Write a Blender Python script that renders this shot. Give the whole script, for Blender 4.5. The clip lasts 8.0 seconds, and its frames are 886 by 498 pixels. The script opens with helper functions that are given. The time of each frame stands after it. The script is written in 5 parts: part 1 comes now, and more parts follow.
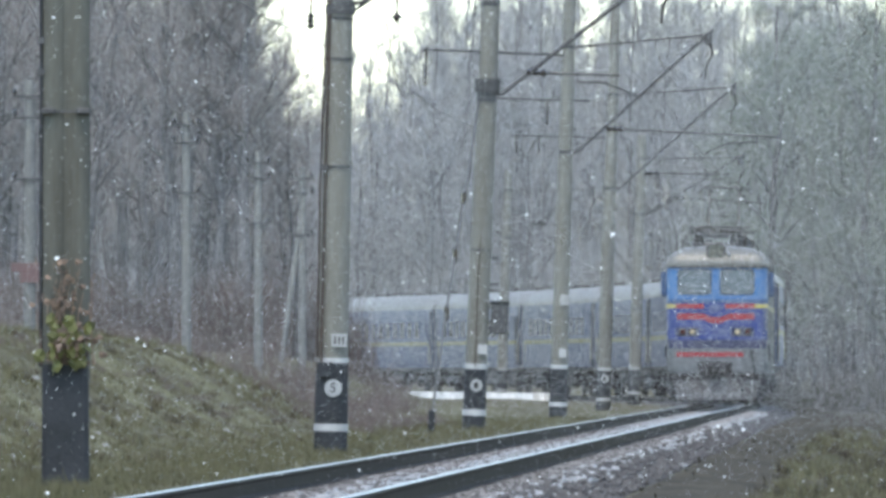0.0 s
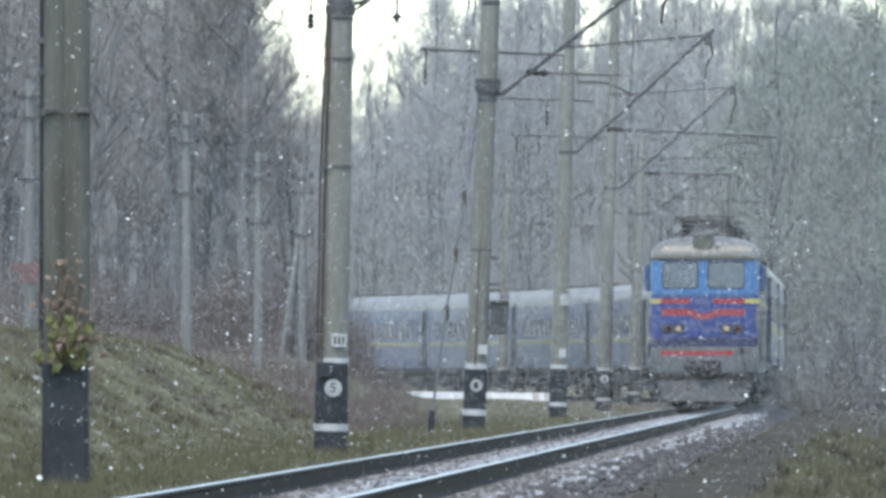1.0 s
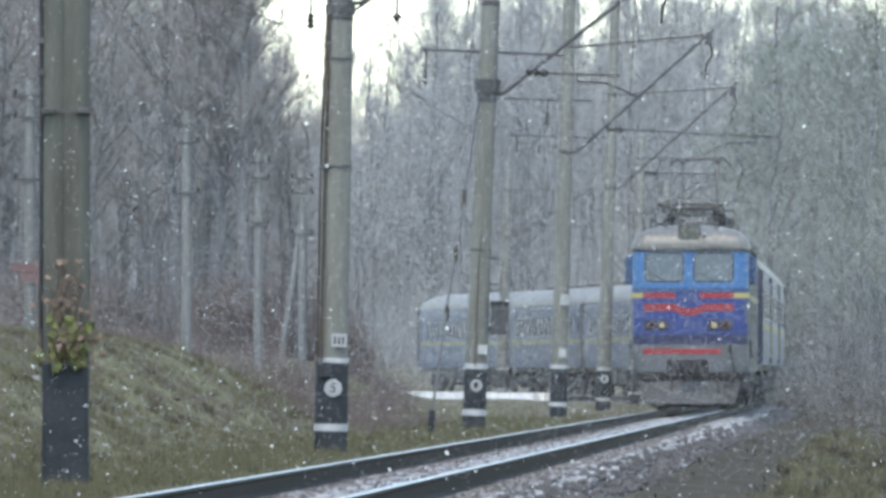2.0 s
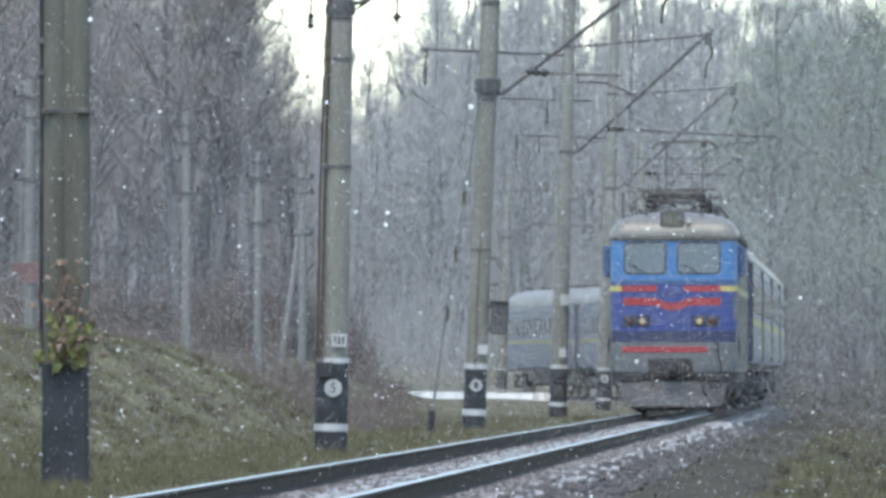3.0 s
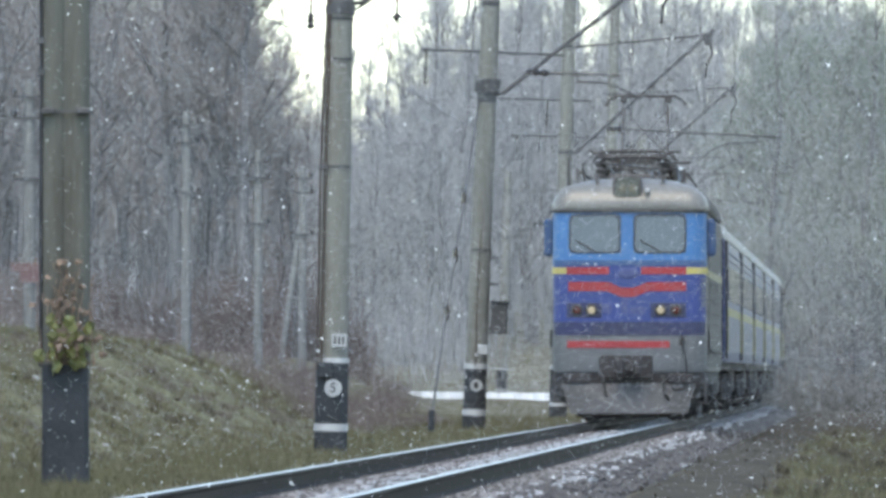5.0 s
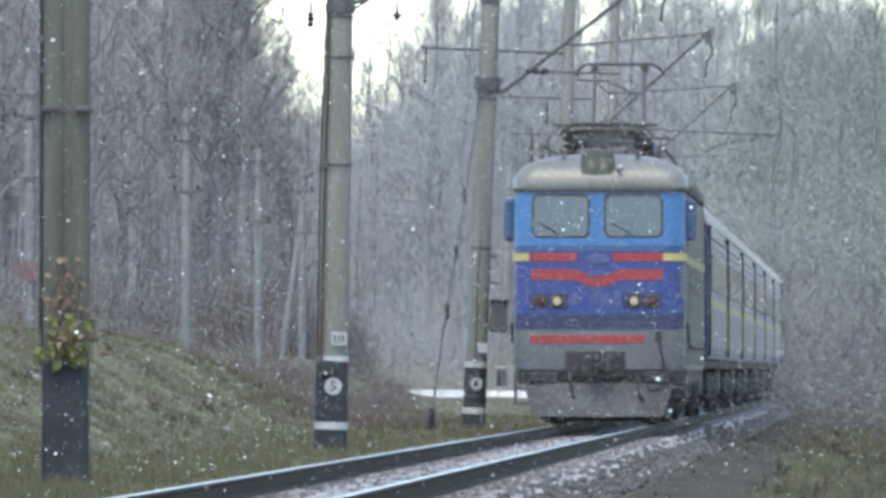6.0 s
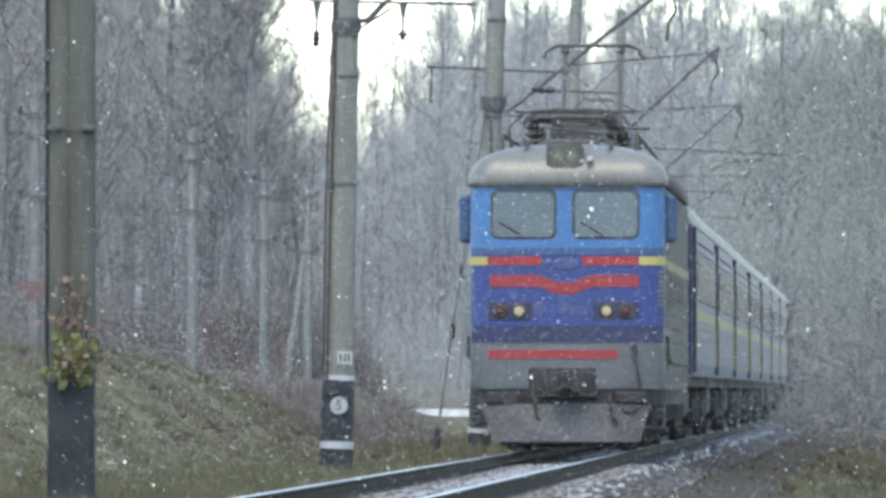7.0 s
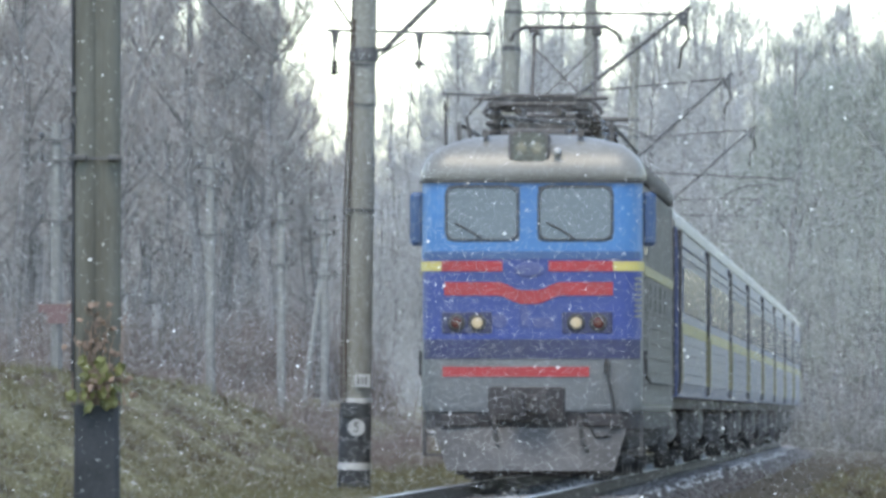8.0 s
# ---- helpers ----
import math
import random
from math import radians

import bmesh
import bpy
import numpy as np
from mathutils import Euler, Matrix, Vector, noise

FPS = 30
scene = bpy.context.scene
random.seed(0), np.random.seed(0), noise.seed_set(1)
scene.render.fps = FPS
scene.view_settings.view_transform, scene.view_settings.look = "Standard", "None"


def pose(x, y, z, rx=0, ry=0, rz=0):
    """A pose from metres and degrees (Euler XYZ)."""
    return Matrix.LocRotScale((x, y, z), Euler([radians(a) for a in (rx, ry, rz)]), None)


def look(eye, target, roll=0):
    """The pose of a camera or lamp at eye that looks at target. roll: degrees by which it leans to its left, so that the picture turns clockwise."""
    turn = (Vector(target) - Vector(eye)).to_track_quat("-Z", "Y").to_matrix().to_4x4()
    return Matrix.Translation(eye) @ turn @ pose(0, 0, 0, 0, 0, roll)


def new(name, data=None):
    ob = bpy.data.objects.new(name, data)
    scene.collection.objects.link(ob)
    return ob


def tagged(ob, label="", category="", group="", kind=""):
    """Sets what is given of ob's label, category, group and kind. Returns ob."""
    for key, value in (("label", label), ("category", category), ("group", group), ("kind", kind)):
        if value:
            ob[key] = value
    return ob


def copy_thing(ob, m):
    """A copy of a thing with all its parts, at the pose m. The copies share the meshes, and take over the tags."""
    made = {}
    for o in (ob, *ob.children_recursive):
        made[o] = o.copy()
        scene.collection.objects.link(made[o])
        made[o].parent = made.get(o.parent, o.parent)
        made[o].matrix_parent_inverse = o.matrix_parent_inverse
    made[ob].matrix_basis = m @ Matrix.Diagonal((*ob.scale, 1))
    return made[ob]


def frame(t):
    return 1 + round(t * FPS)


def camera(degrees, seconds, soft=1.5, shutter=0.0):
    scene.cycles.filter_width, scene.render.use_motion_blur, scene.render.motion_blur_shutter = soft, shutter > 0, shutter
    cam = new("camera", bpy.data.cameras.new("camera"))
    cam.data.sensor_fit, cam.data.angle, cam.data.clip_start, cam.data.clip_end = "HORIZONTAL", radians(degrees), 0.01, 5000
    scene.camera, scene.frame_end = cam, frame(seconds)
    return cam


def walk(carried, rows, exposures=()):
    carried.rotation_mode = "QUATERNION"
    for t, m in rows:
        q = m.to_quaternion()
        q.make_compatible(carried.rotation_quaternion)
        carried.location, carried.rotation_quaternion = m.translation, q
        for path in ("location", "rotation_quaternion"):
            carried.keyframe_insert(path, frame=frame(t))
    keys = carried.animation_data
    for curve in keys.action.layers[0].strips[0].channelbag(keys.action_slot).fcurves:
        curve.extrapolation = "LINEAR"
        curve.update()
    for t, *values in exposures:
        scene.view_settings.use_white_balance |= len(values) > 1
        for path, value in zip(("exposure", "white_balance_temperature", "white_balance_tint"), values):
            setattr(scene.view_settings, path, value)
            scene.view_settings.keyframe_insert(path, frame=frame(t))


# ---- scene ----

TILT0 = 90.0 + 0.624          # degrees; the view's level line lies low in the picture
F_PX = 20200.0


def aim(dx, dy, back=0.0):
    """The tripod's pose after a turn to the left by dx and up by dy (thousandths of the view's scale)."""
    return pose(0, -back, 0.91, TILT0 + math.degrees(dy / F_PX), 0, math.degrees(dx / F_PX))


cam = camera(4.4452, 8.0, soft=3.5)
walk(cam, [(0, aim(0, 0)), (3.0, aim(0, 0)), (4.7, aim(0, 0)), (5.8, aim(0, -2)), (6.0, aim(0, -3)), (6.3, aim(0, -1)),
           (6.5, aim(1.5, 6)), (6.8, aim(6, 21)), (7.0, aim(10, 31)), (7.5, aim(21.5, 53)), (7.8, aim(29, 63.5, 1.2)), (8.0, aim(37.5, 70.5, 3.0))],
     exposures=[(0, 1.96, 8100, 5), (4.5, 1.99, 8100, 5), (6.5, 2.02, 8100, 5), (7.5, 2.05, 8100, 5), (8, 2.14, 8100, 5)])

# ---------------------------------------------------------------- light
SUN_EL, SUN_AZ = 64.0, 195.0
world = bpy.data.worlds.new("overcast_sky")
scene.world = world
world.use_nodes = True
wn = world.node_tree.nodes
sky = wn.new("ShaderNodeTexSky")
sky.sky_type = "NISHITA"
sky.sun_disc = False
sky.sun_elevation, sky.sun_rotation = radians(SUN_EL), radians(SUN_AZ)
sky.air_density, sky.dust_density, sky.ozone_density = 0.75, 0.3, 1.6
wn["Background"].inputs["Strength"].default_value = 0.15
world.node_tree.links.new(sky.outputs["Color"], wn["Background"].inputs["Color"])
sun_data = bpy.data.lights.new("sun", "SUN")
sun_data.energy, sun_data.angle, sun_data.color = 0.7, radians(40), (1.0, 0.97, 0.93)
sun = new("sun", sun_data)
a, e = radians(SUN_AZ), radians(SUN_EL)
sun.matrix_world = look((math.sin(a) * math.cos(e) * 50, math.cos(a) * math.cos(e) * 50, 40 + math.sin(e) * 50), (0, 0, 40))


# ---------------------------------------------------------------- materials
def mat(name, c1, c2=None, scale=3.0, rough=0.75, bump=0.0, metal=0.0, fine=None, stretch=(1, 1, 1), vary=0.0, emit=0.0, spec=0.5, fine_amount=0.35):
    """Two scales of noise between two colours, with relief from the finer one."""
    m = bpy.data.materials.new(name)
    m.use_nodes = True
    nt = m.node_tree
    b = nt.nodes["Principled BSDF"]
    b.inputs["Roughness"].default_value = rough
    b.inputs["Metallic"].default_value = metal
    b.inputs["Specular IOR Level"].default_value = spec
    c2 = c2 or tuple(v * 0.7 for v in c1)
    tc = nt.nodes.new("ShaderNodeTexCoord")
    mp = nt.nodes.new("ShaderNodeMapping")
    mp.inputs["Scale"].default_value = stretch
    nt.links.new(tc.outputs["Object"], mp.inputs["Vector"])
    big = nt.nodes.new("ShaderNodeTexNoise")
    big.inputs["Scale"].default_value, big.inputs["Detail"].default_value = scale, 6
    small = nt.nodes.new("ShaderNodeTexNoise")
    small.inputs["Scale"].default_value, small.inputs["Detail"].default_value = fine or scale * 9, 4
    for n in (big, small):
        nt.links.new(mp.outputs["Vector"], n.inputs["Vector"])
    add = nt.nodes.new("ShaderNodeMix")
    add.inputs[0].default_value = fine_amount
    nt.links.new(big.outputs["Fac"], add.inputs[2])
    nt.links.new(small.outputs["Fac"], add.inputs[3])
    ramp = nt.nodes.new("ShaderNodeValToRGB")
    ramp.color_ramp.elements[0].position, ramp.color_ramp.elements[1].position = 0.36, 0.64
    ramp.color_ramp.elements[0].color, ramp.color_ramp.elements[1].color = (*c2, 1), (*c1, 1)
    nt.links.new(add.outputs[0], ramp.inputs["Fac"])
    colour = ramp.outputs["Color"]
    if vary:
        info = nt.nodes.new("ShaderNodeObjectInfo")
        rng = nt.nodes.new("ShaderNodeMapRange")
        rng.inputs[3].default_value, rng.inputs[4].default_value = 1 - vary, 1 + vary
        nt.links.new(info.outputs["Random"], rng.inputs[0])
        hsv = nt.nodes.new("ShaderNodeHueSaturation")
        nt.links.new(rng.outputs[0], hsv.inputs["Value"])
        nt.links.new(colour, hsv.inputs["Color"])
        colour = hsv.outputs["Color"]
    nt.links.new(colour, b.inputs["Base Color"])
    if bump:
        bp = nt.nodes.new("ShaderNodeBump")
        bp.inputs["Strength"].default_value, bp.inputs["Distance"].default_value = bump, 0.02
        nt.links.new(small.outputs["Fac"], bp.inputs["Height"])
        nt.links.new(bp.outputs["Normal"], b.inputs["Normal"])
    if emit:
        b.inputs["Emission Color"].default_value = (*c1, 1)
        b.inputs["Emission Strength"].default_value = emit
    return m


M = dict(
    grass=mat("winter_grass", (0.1421, 0.1387, 0.08528), (0.0576, 0.051, 0.03848), 0.55, 0.9, 0.8, fine=5, spec=0.08),
    blades=mat("grass_blades", (0.1187, 0.1195, 0.06479), (0.1235, 0.1107, 0.07524), 1.2, 0.8, spec=0.08),
    straw=mat("dry_straw", (0.17, 0.1638, 0.1058), (0.1148, 0.1104, 0.0735), 0.8, 0.85, spec=0.08),
    withered=mat("withered_stalk", (0.07, 0.056, 0.045), (0.04, 0.034, 0.03), 0.8, 0.9, spec=0.08),
    ballast=mat("crushed_stone", (0.1, 0.09594, 0.09758), (0.06396, 0.06068, 0.06232), 0.5, 0.9, 0.9, fine=16, fine_amount=0.5, spec=0.08),
    stone=mat("stone", (0.1403, 0.1334, 0.136), (0.08925, 0.085, 0.0867), 3, 0.9, 0.4, spec=0.08),
    sleeper=mat("weathered_concrete_sleeper", (0.312, 0.304, 0.312), (0.203, 0.195, 0.195), 2, 0.9, 0.4, vary=0.15, spec=0.08),
    snow=mat("thin_snow", (0.381, 0.387, 0.401), (0.245, 0.252, 0.258), 2, 0.8, 0.4, spec=0.08),
    fresh_snow=mat("fresh_snow", (0.86, 0.88, 0.90), (0.74, 0.76, 0.78), 2, 0.8, 0.4),
    # fine flakes are greyed to the dim tone of haze, below snow's white
    fine_flake=mat("haze_grey_snow", (0.50, 0.515, 0.53), (0.42, 0.435, 0.45), 5, 0.8),
    flake=mat("snow_flake", (0.92, 0.94, 0.96), (0.86, 0.88, 0.90), 5, 0.7),
    rail=mat("rusty_rail_steel", (0.0265, 0.0243, 0.0243), (0.014, 0.0125, 0.0131), 3, 0.7, 0.3, spec=0.08),
    railhead=mat("polished_rail_head", (0.336, 0.344, 0.36), (0.256, 0.264, 0.28), 1, 0.3, metal=0.8),
    concrete=mat("grey_concrete", (0.211, 0.215, 0.199), (0.148, 0.144, 0.129), 1.2, 0.9, 0.3, stretch=(3, 3, 0.5), vary=0.06, spec=0.08),
    old_concrete=mat("stained_old_concrete", (0.125, 0.127, 0.115), (0.085, 0.083, 0.072), 1.2, 0.9, 0.3, stretch=(3, 3, 0.5), spec=0.08),
    earth=mat("wet_brown_earth", (0.0792, 0.0693, 0.0504), (0.0234, 0.0207, 0.018), 0.9, 0.9, 1.0, fine=6, fine_amount=0.5, spec=0.08),
    tar=mat("tarred_base", (0.05434, 0.05808, 0.06523), (0.03256, 0.0363, 0.03993), 3, 0.8, 0.4, spec=0.08),
    white=mat("white_paint", (0.429, 0.437, 0.445), (0.281, 0.289, 0.296), 6, 0.7, vary=0.1),
    black=mat("black_paint", (0.0234, 0.0234, 0.0273), (0.039, 0.039, 0.039), 6, 0.6),
    steel=mat("dark_galvanised_steel", (0.0936, 0.0936, 0.0975), (0.0546, 0.0546, 0.0585), 4, 0.6, metal=0.2),
    wire=mat("copper_wire", (0.078, 0.078, 0.078), (0.0546, 0.0546, 0.0546), 4, 0.6),
    insul=mat("brown_porcelain", (0.0468, 0.039, 0.0351), (0.0312, 0.0273, 0.0234), 8, 0.25),
    pipe=mat("rusty_conduit", (0.075, 0.052, 0.042), (0.045, 0.038, 0.035), 3, 0.8),
    wood=mat("grey_pole", (0.189, 0.193, 0.189), (0.138, 0.138, 0.138), 2, 0.9, 0.3, stretch=(4, 4, 0.6), vary=0.12, spec=0.08),
    leaf=mat("yellow_green_leaf", (0.098, 0.115, 0.038), (0.135, 0.128, 0.045), 6, 0.6, vary=0.25),
    dead=mat("dry_creeper", (0.234, 0.172, 0.133), (0.125, 0.0858, 0.0702), 9, 0.9, vary=0.25),
    redsign=mat("faded_red_sign", (0.15, 0.09, 0.092), (0.12, 0.08, 0.08), 3, 0.7),
    bark=mat("grey_bark", (0.1428, 0.1386, 0.1428), (0.09405, 0.09158, 0.09405), 1.5, 0.95, 0.3, stretch=(3, 3, 0.7), vary=0.2, spec=0.08),
    # twigs lightened, the far ones bluer, so their colour carries the haze
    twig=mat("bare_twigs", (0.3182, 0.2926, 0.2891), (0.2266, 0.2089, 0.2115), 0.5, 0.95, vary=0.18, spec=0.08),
    twig_far=mat("haze_paled_twigs", (0.3099, 0.3099, 0.3198), (0.2497, 0.2497, 0.2624), 0.4, 0.95, vary=0.12, spec=0.08),
    twig_green=mat("lichened_twigs", (0.2087, 0.2408, 0.2038), (0.1585, 0.179, 0.1515), 0.4, 0.95, vary=0.15, spec=0.08),
    brush=mat("brown_brush", (0.1902, 0.1555, 0.1485), (0.1326, 0.1093, 0.1043), 0.8, 0.95, vary=0.15, spec=0.08),
    scrub=mat("dark_scrub", (0.1341, 0.1341, 0.124), (0.08253, 0.0805, 0.07448), 0.8, 0.95, spec=0.08),
    # train
    loco_grey=mat("loco_grey_paint", (0.1725, 0.1799, 0.1902), (0.124, 0.1277, 0.1343), 1.2, 0.5, fine=8),
    # side grey is darker than the front's: the side's shade is in the colour
    loco_side=mat("shaded_grey_side", (0.1361, 0.1349, 0.1312), (0.08505, 0.08262, 0.08019), 1.2, 0.7, fine=8, spec=0.2),
    roof=mat("weathered_roof_paint", (0.175, 0.172, 0.162), (0.125, 0.121, 0.112), 1.5, 0.36, fine=10, spec=0.5),
    roof_dark=mat("sooty_brown_roof", (0.085, 0.078, 0.076), (0.052, 0.047, 0.046), 1.2, 0.75, fine=8, spec=0.2),
    seal=mat("weathered_seal", (0.05, 0.058, 0.068), (0.034, 0.04, 0.048), 5, 0.7),
    blue=mat("deep_blue_paint", (0.018, 0.04, 0.1961), (0.0225, 0.045, 0.1643), 1.5, 0.45, fine=14),
    navy=mat("dirty_navy_paint", (0.0205, 0.0263, 0.0878), (0.0263, 0.0292, 0.0644), 2.5, 0.6, fine=14),
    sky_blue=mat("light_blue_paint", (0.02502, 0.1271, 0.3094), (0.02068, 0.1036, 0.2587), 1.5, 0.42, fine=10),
    # darker blue: the mirrors' own colour, and painted shade below the windscreens
    mid_blue=mat("shade_and_mirror_blue", (0.02025, 0.06543, 0.1623), (0.01773, 0.05058, 0.1334), 1.5, 0.5, fine=10),
    red=mat("red_paint", (0.328, 0.0234, 0.0312), (0.25, 0.025, 0.0312), 3, 0.5, fine=16),
    yellow=mat("yellow_paint", (0.438, 0.371, 0.119), (0.365, 0.305, 0.113), 3, 0.55, fine=14),
    faded=mat("faded_yellow_paint", (0.2565, 0.2315, 0.1095), (0.183, 0.1704, 0.09149), 2, 0.6, fine=9),
    worn=mat("worn_pale_blue_paint", (0.075, 0.09, 0.19), (0.04, 0.055, 0.165), 6, 0.6, fine=22),
    cover=mat("dim_cover_glass", (0.062, 0.068, 0.063), (0.045, 0.05, 0.046), 3, 0.25),
    # grey-green base colour stands in for the sky mirrored in the windscreen
    glass=mat("sky_grey_windscreen", (0.0642, 0.07469, 0.07181), (0.05467, 0.06252, 0.06014), 1.0, 0.12, spec=0.9),
    rubber=mat("black_rubber", (0.0234, 0.0234, 0.0273), (0.0312, 0.0312, 0.0312), 5, 0.7),
    # dirt of the running gear; on end walls it paints the gaps' shade
    grime_and_shade=mat("gear_grime_and_gap_shade", (0.04543, 0.04207, 0.04543), (0.02271, 0.0214, 0.02337), 3, 0.8, 0.4),
    plough=mat("grey_plough", (0.08673, 0.0853, 0.0896), (0.05032, 0.04917, 0.05146), 2, 0.7, 0.2),
    roofgear=mat("sooty_roof_gear", (0.08073, 0.07624, 0.07624), (0.04485, 0.0422, 0.0422), 4, 0.7),
    lamp=mat("warm_lamp", (0.28, 0.235, 0.165), (0.24, 0.195, 0.13), 3, 0.3, emit=0.16),
    lamp_off=mat("dull_lens", (0.055, 0.055, 0.05), (0.04, 0.042, 0.038), 6, 0.15, spec=0.8),
    lamp_red=mat("red_lens", (0.075, 0.009, 0.009), (0.054, 0.009, 0.009), 6, 0.2),
    coach=mat("coach_blue_paint", (0.03837, 0.0598, 0.1542), (0.03073, 0.04763, 0.1164), 0.8, 0.5, fine=9),
    coach_roof=mat("coach_roof_paint", (0.2054, 0.2054, 0.1996), (0.1568, 0.1568, 0.1568), 0.6, 0.55, fine=5),
    coach_glass=mat("coach_glass", (0.052, 0.07, 0.125), (0.042, 0.058, 0.105), 2, 0.2, spec=0.35),
)


# ---------------------------------------------------------------- mesh helpers
class Geo:
    """Vertices and faces of one part."""

    def __init__(self):
        self.v, self.f = [], []

    def add(self, verts, faces):
        n = len(self.v)
        self.v.extend(tuple(p) for p in verts)
        self.f.extend(tuple(i + n for i in q) for q in faces)
        return self

    def box(self, x0, x1, y0, y1, z0, z1, bevel=0.0):
        """A box; with a bevel its corners in plan are cut and its top edge drawn in."""
        if not bevel:
            p = [(x, y, z) for z in (z0, z1) for x, y in ((x0, y0), (x1, y0), (x1, y1), (x0, y1))]
            return self.add(p, [(3, 2, 1, 0), (4, 5, 6, 7), (0, 1, 5, 4), (1, 2, 6, 5), (2, 3, 7, 6), (3, 0, 4, 7)])
        b = bevel
        rings = []
        for z, i in ((z0, b), (z0 + b, 0), (z1 - b, 0), (z1, b)):
            c = max(b - i, 0.0) + 0.4 * b
            a0, a1, b0, b1 = x0 + i, x1 - i, y0 + i, y1 - i
            rings.append([(a0 + c, b0, z), (a1 - c, b0, z), (a1, b0 + c, z), (a1, b1 - c, z), (a1 - c, b1, z), (a0 + c, b1, z), (a0, b1 - c, z), (a0, b0 + c, z)])
        return self.loft(rings)

    def loft(self, rings, caps=True, closed=True):
        n = len(rings[0])
        v = [p for r in rings for p in r]
        f = []
        for k in range(len(rings) - 1):
            for i in range(n if closed else n - 1):
                j = (i + 1) % n
                f.append((k * n + i, k * n + j, (k + 1) * n + j, (k + 1) * n + i))
        if caps:
            f.append(tuple(range(n - 1, -1, -1)))
            f.append(tuple(range((len(rings) - 1) * n, len(rings) * n)))
        return self.add(v, f)

    def tube(self, pts, radii, n=6):
        """A round bar through points; radii is one number or one a point."""
        pts = [Vector(p) for p in pts]
        if not isinstance(radii, (list, tuple)):
            radii = [radii] * len(pts)
        rings = []
        for i, p in enumerate(pts):
            d = (pts[min(i + 1, len(pts) - 1)] - pts[max(i - 1, 0)]).normalized()
            s = d.cross(Vector((0, 0, 1)) if abs(d.z) < 0.9 else Vector((1, 0, 0))).normalized()
            t = s.cross(d)
            rings.append([p + (s * math.cos(2 * math.pi * k / n) + t * math.sin(2 * math.pi * k / n)) * radii[i] for k in range(n)])
        return self.loft(rings)

    def disc_stack(self, cx, cy, profile, n=12):
        """A turned upright form: profile of (z, radius)."""
        return self.loft([[(cx + r * math.cos(2 * math.pi * k / n), cy + r * math.sin(2 * math.pi * k / n), z) for k in range(n)] for z, r in profile])

    def disc_y(self, x, z, y0, y1, profile, n=20):
        """A turned form about an axis along y: profile of (fraction of depth, radius)."""
        return self.loft([[(x + r * math.cos(2 * math.pi * k / n), y0 + (y1 - y0) * q, z + r * math.sin(2 * math.pi * k / n)) for k in range(n)] for q, r in profile])

    def disc_x(self, y, z, x0, x1, profile, n=20):
        return self.loft([[(x0 + (x1 - x0) * q, y + r * math.cos(2 * math.pi * k / n), z + r * math.sin(2 * math.pi * k / n)) for k in range(n)] for q, r in profile])

    def mesh(self, name, material, smooth=False):
        me = bpy.data.meshes.new(name)
        me.from_pydata(self.v, [], self.f)
        me.materials.append(material)
        bm = bmesh.new()
        bm.from_mesh(me)
        bmesh.ops.recalc_face_normals(bm, faces=bm.faces)
        bm.to_mesh(me)
        bm.free()
        if smooth:
            me.polygons.foreach_set("use_smooth", [True] * len(me.polygons))
            me.set_sharp_from_angle(angle=radians(40))
        return me


def part(name, geo, material, parent=None, label="", smooth=False):
    ob = new(name, geo if isinstance(geo, bpy.types.Mesh) else geo.mesh(name, material, smooth))
    ob.parent = parent
    return tagged(ob, label)


def base(name, m, label, category, group="", kind=""):
    ob = new(name)
    ob.matrix_world = m
    return tagged(ob, label, category, group, kind)


# ---------------------------------------------------------------- the line's course
TH0, S0, RAD = math.atan(0.0386), 364.7, 619.0
P0 = (-4.75, 0.0)


def course(s):
    """Place and heading of the track's centre at s metres along it."""
    if s <= S0:
        return P0[0] + s * math.sin(TH0), s * math.cos(TH0), TH0
    x0, y0 = P0[0] + S0 * math.sin(TH0), S0 * math.cos(TH0)
    th = TH0 - (s - S0) / RAD
    return x0 + RAD * (math.cos(th) - math.cos(TH0)), y0 + RAD * (math.sin(TH0) - math.sin(th)), th


def beside(s, u, z=0.0):
    x, y, th = course(s)
    return Vector((x + u * math.cos(th), y - u * math.sin(th), z))


def offset_of(x, y):
    """Sideways distance from the track's centre, to the right positive, and the way along it."""
    ax, ay = x - P0[0], y
    s = ax * math.sin(TH0) + ay * math.cos(TH0)
    if s <= S0:
        return ax * math.cos(TH0) - ay * math.sin(TH0), s
    cx, cy, _ = course(S0)
    cx, cy = cx - RAD * math.cos(TH0), cy + RAD * math.sin(TH0)
    r = math.hypot(x - cx, y - cy)
    return r - RAD, S0 + RAD * (math.atan2(y - cy, x - cx) + TH0)


def smooth01(t):
    t = min(1.0, max(0.0, t))
    return t * t * (3 - 2 * t)


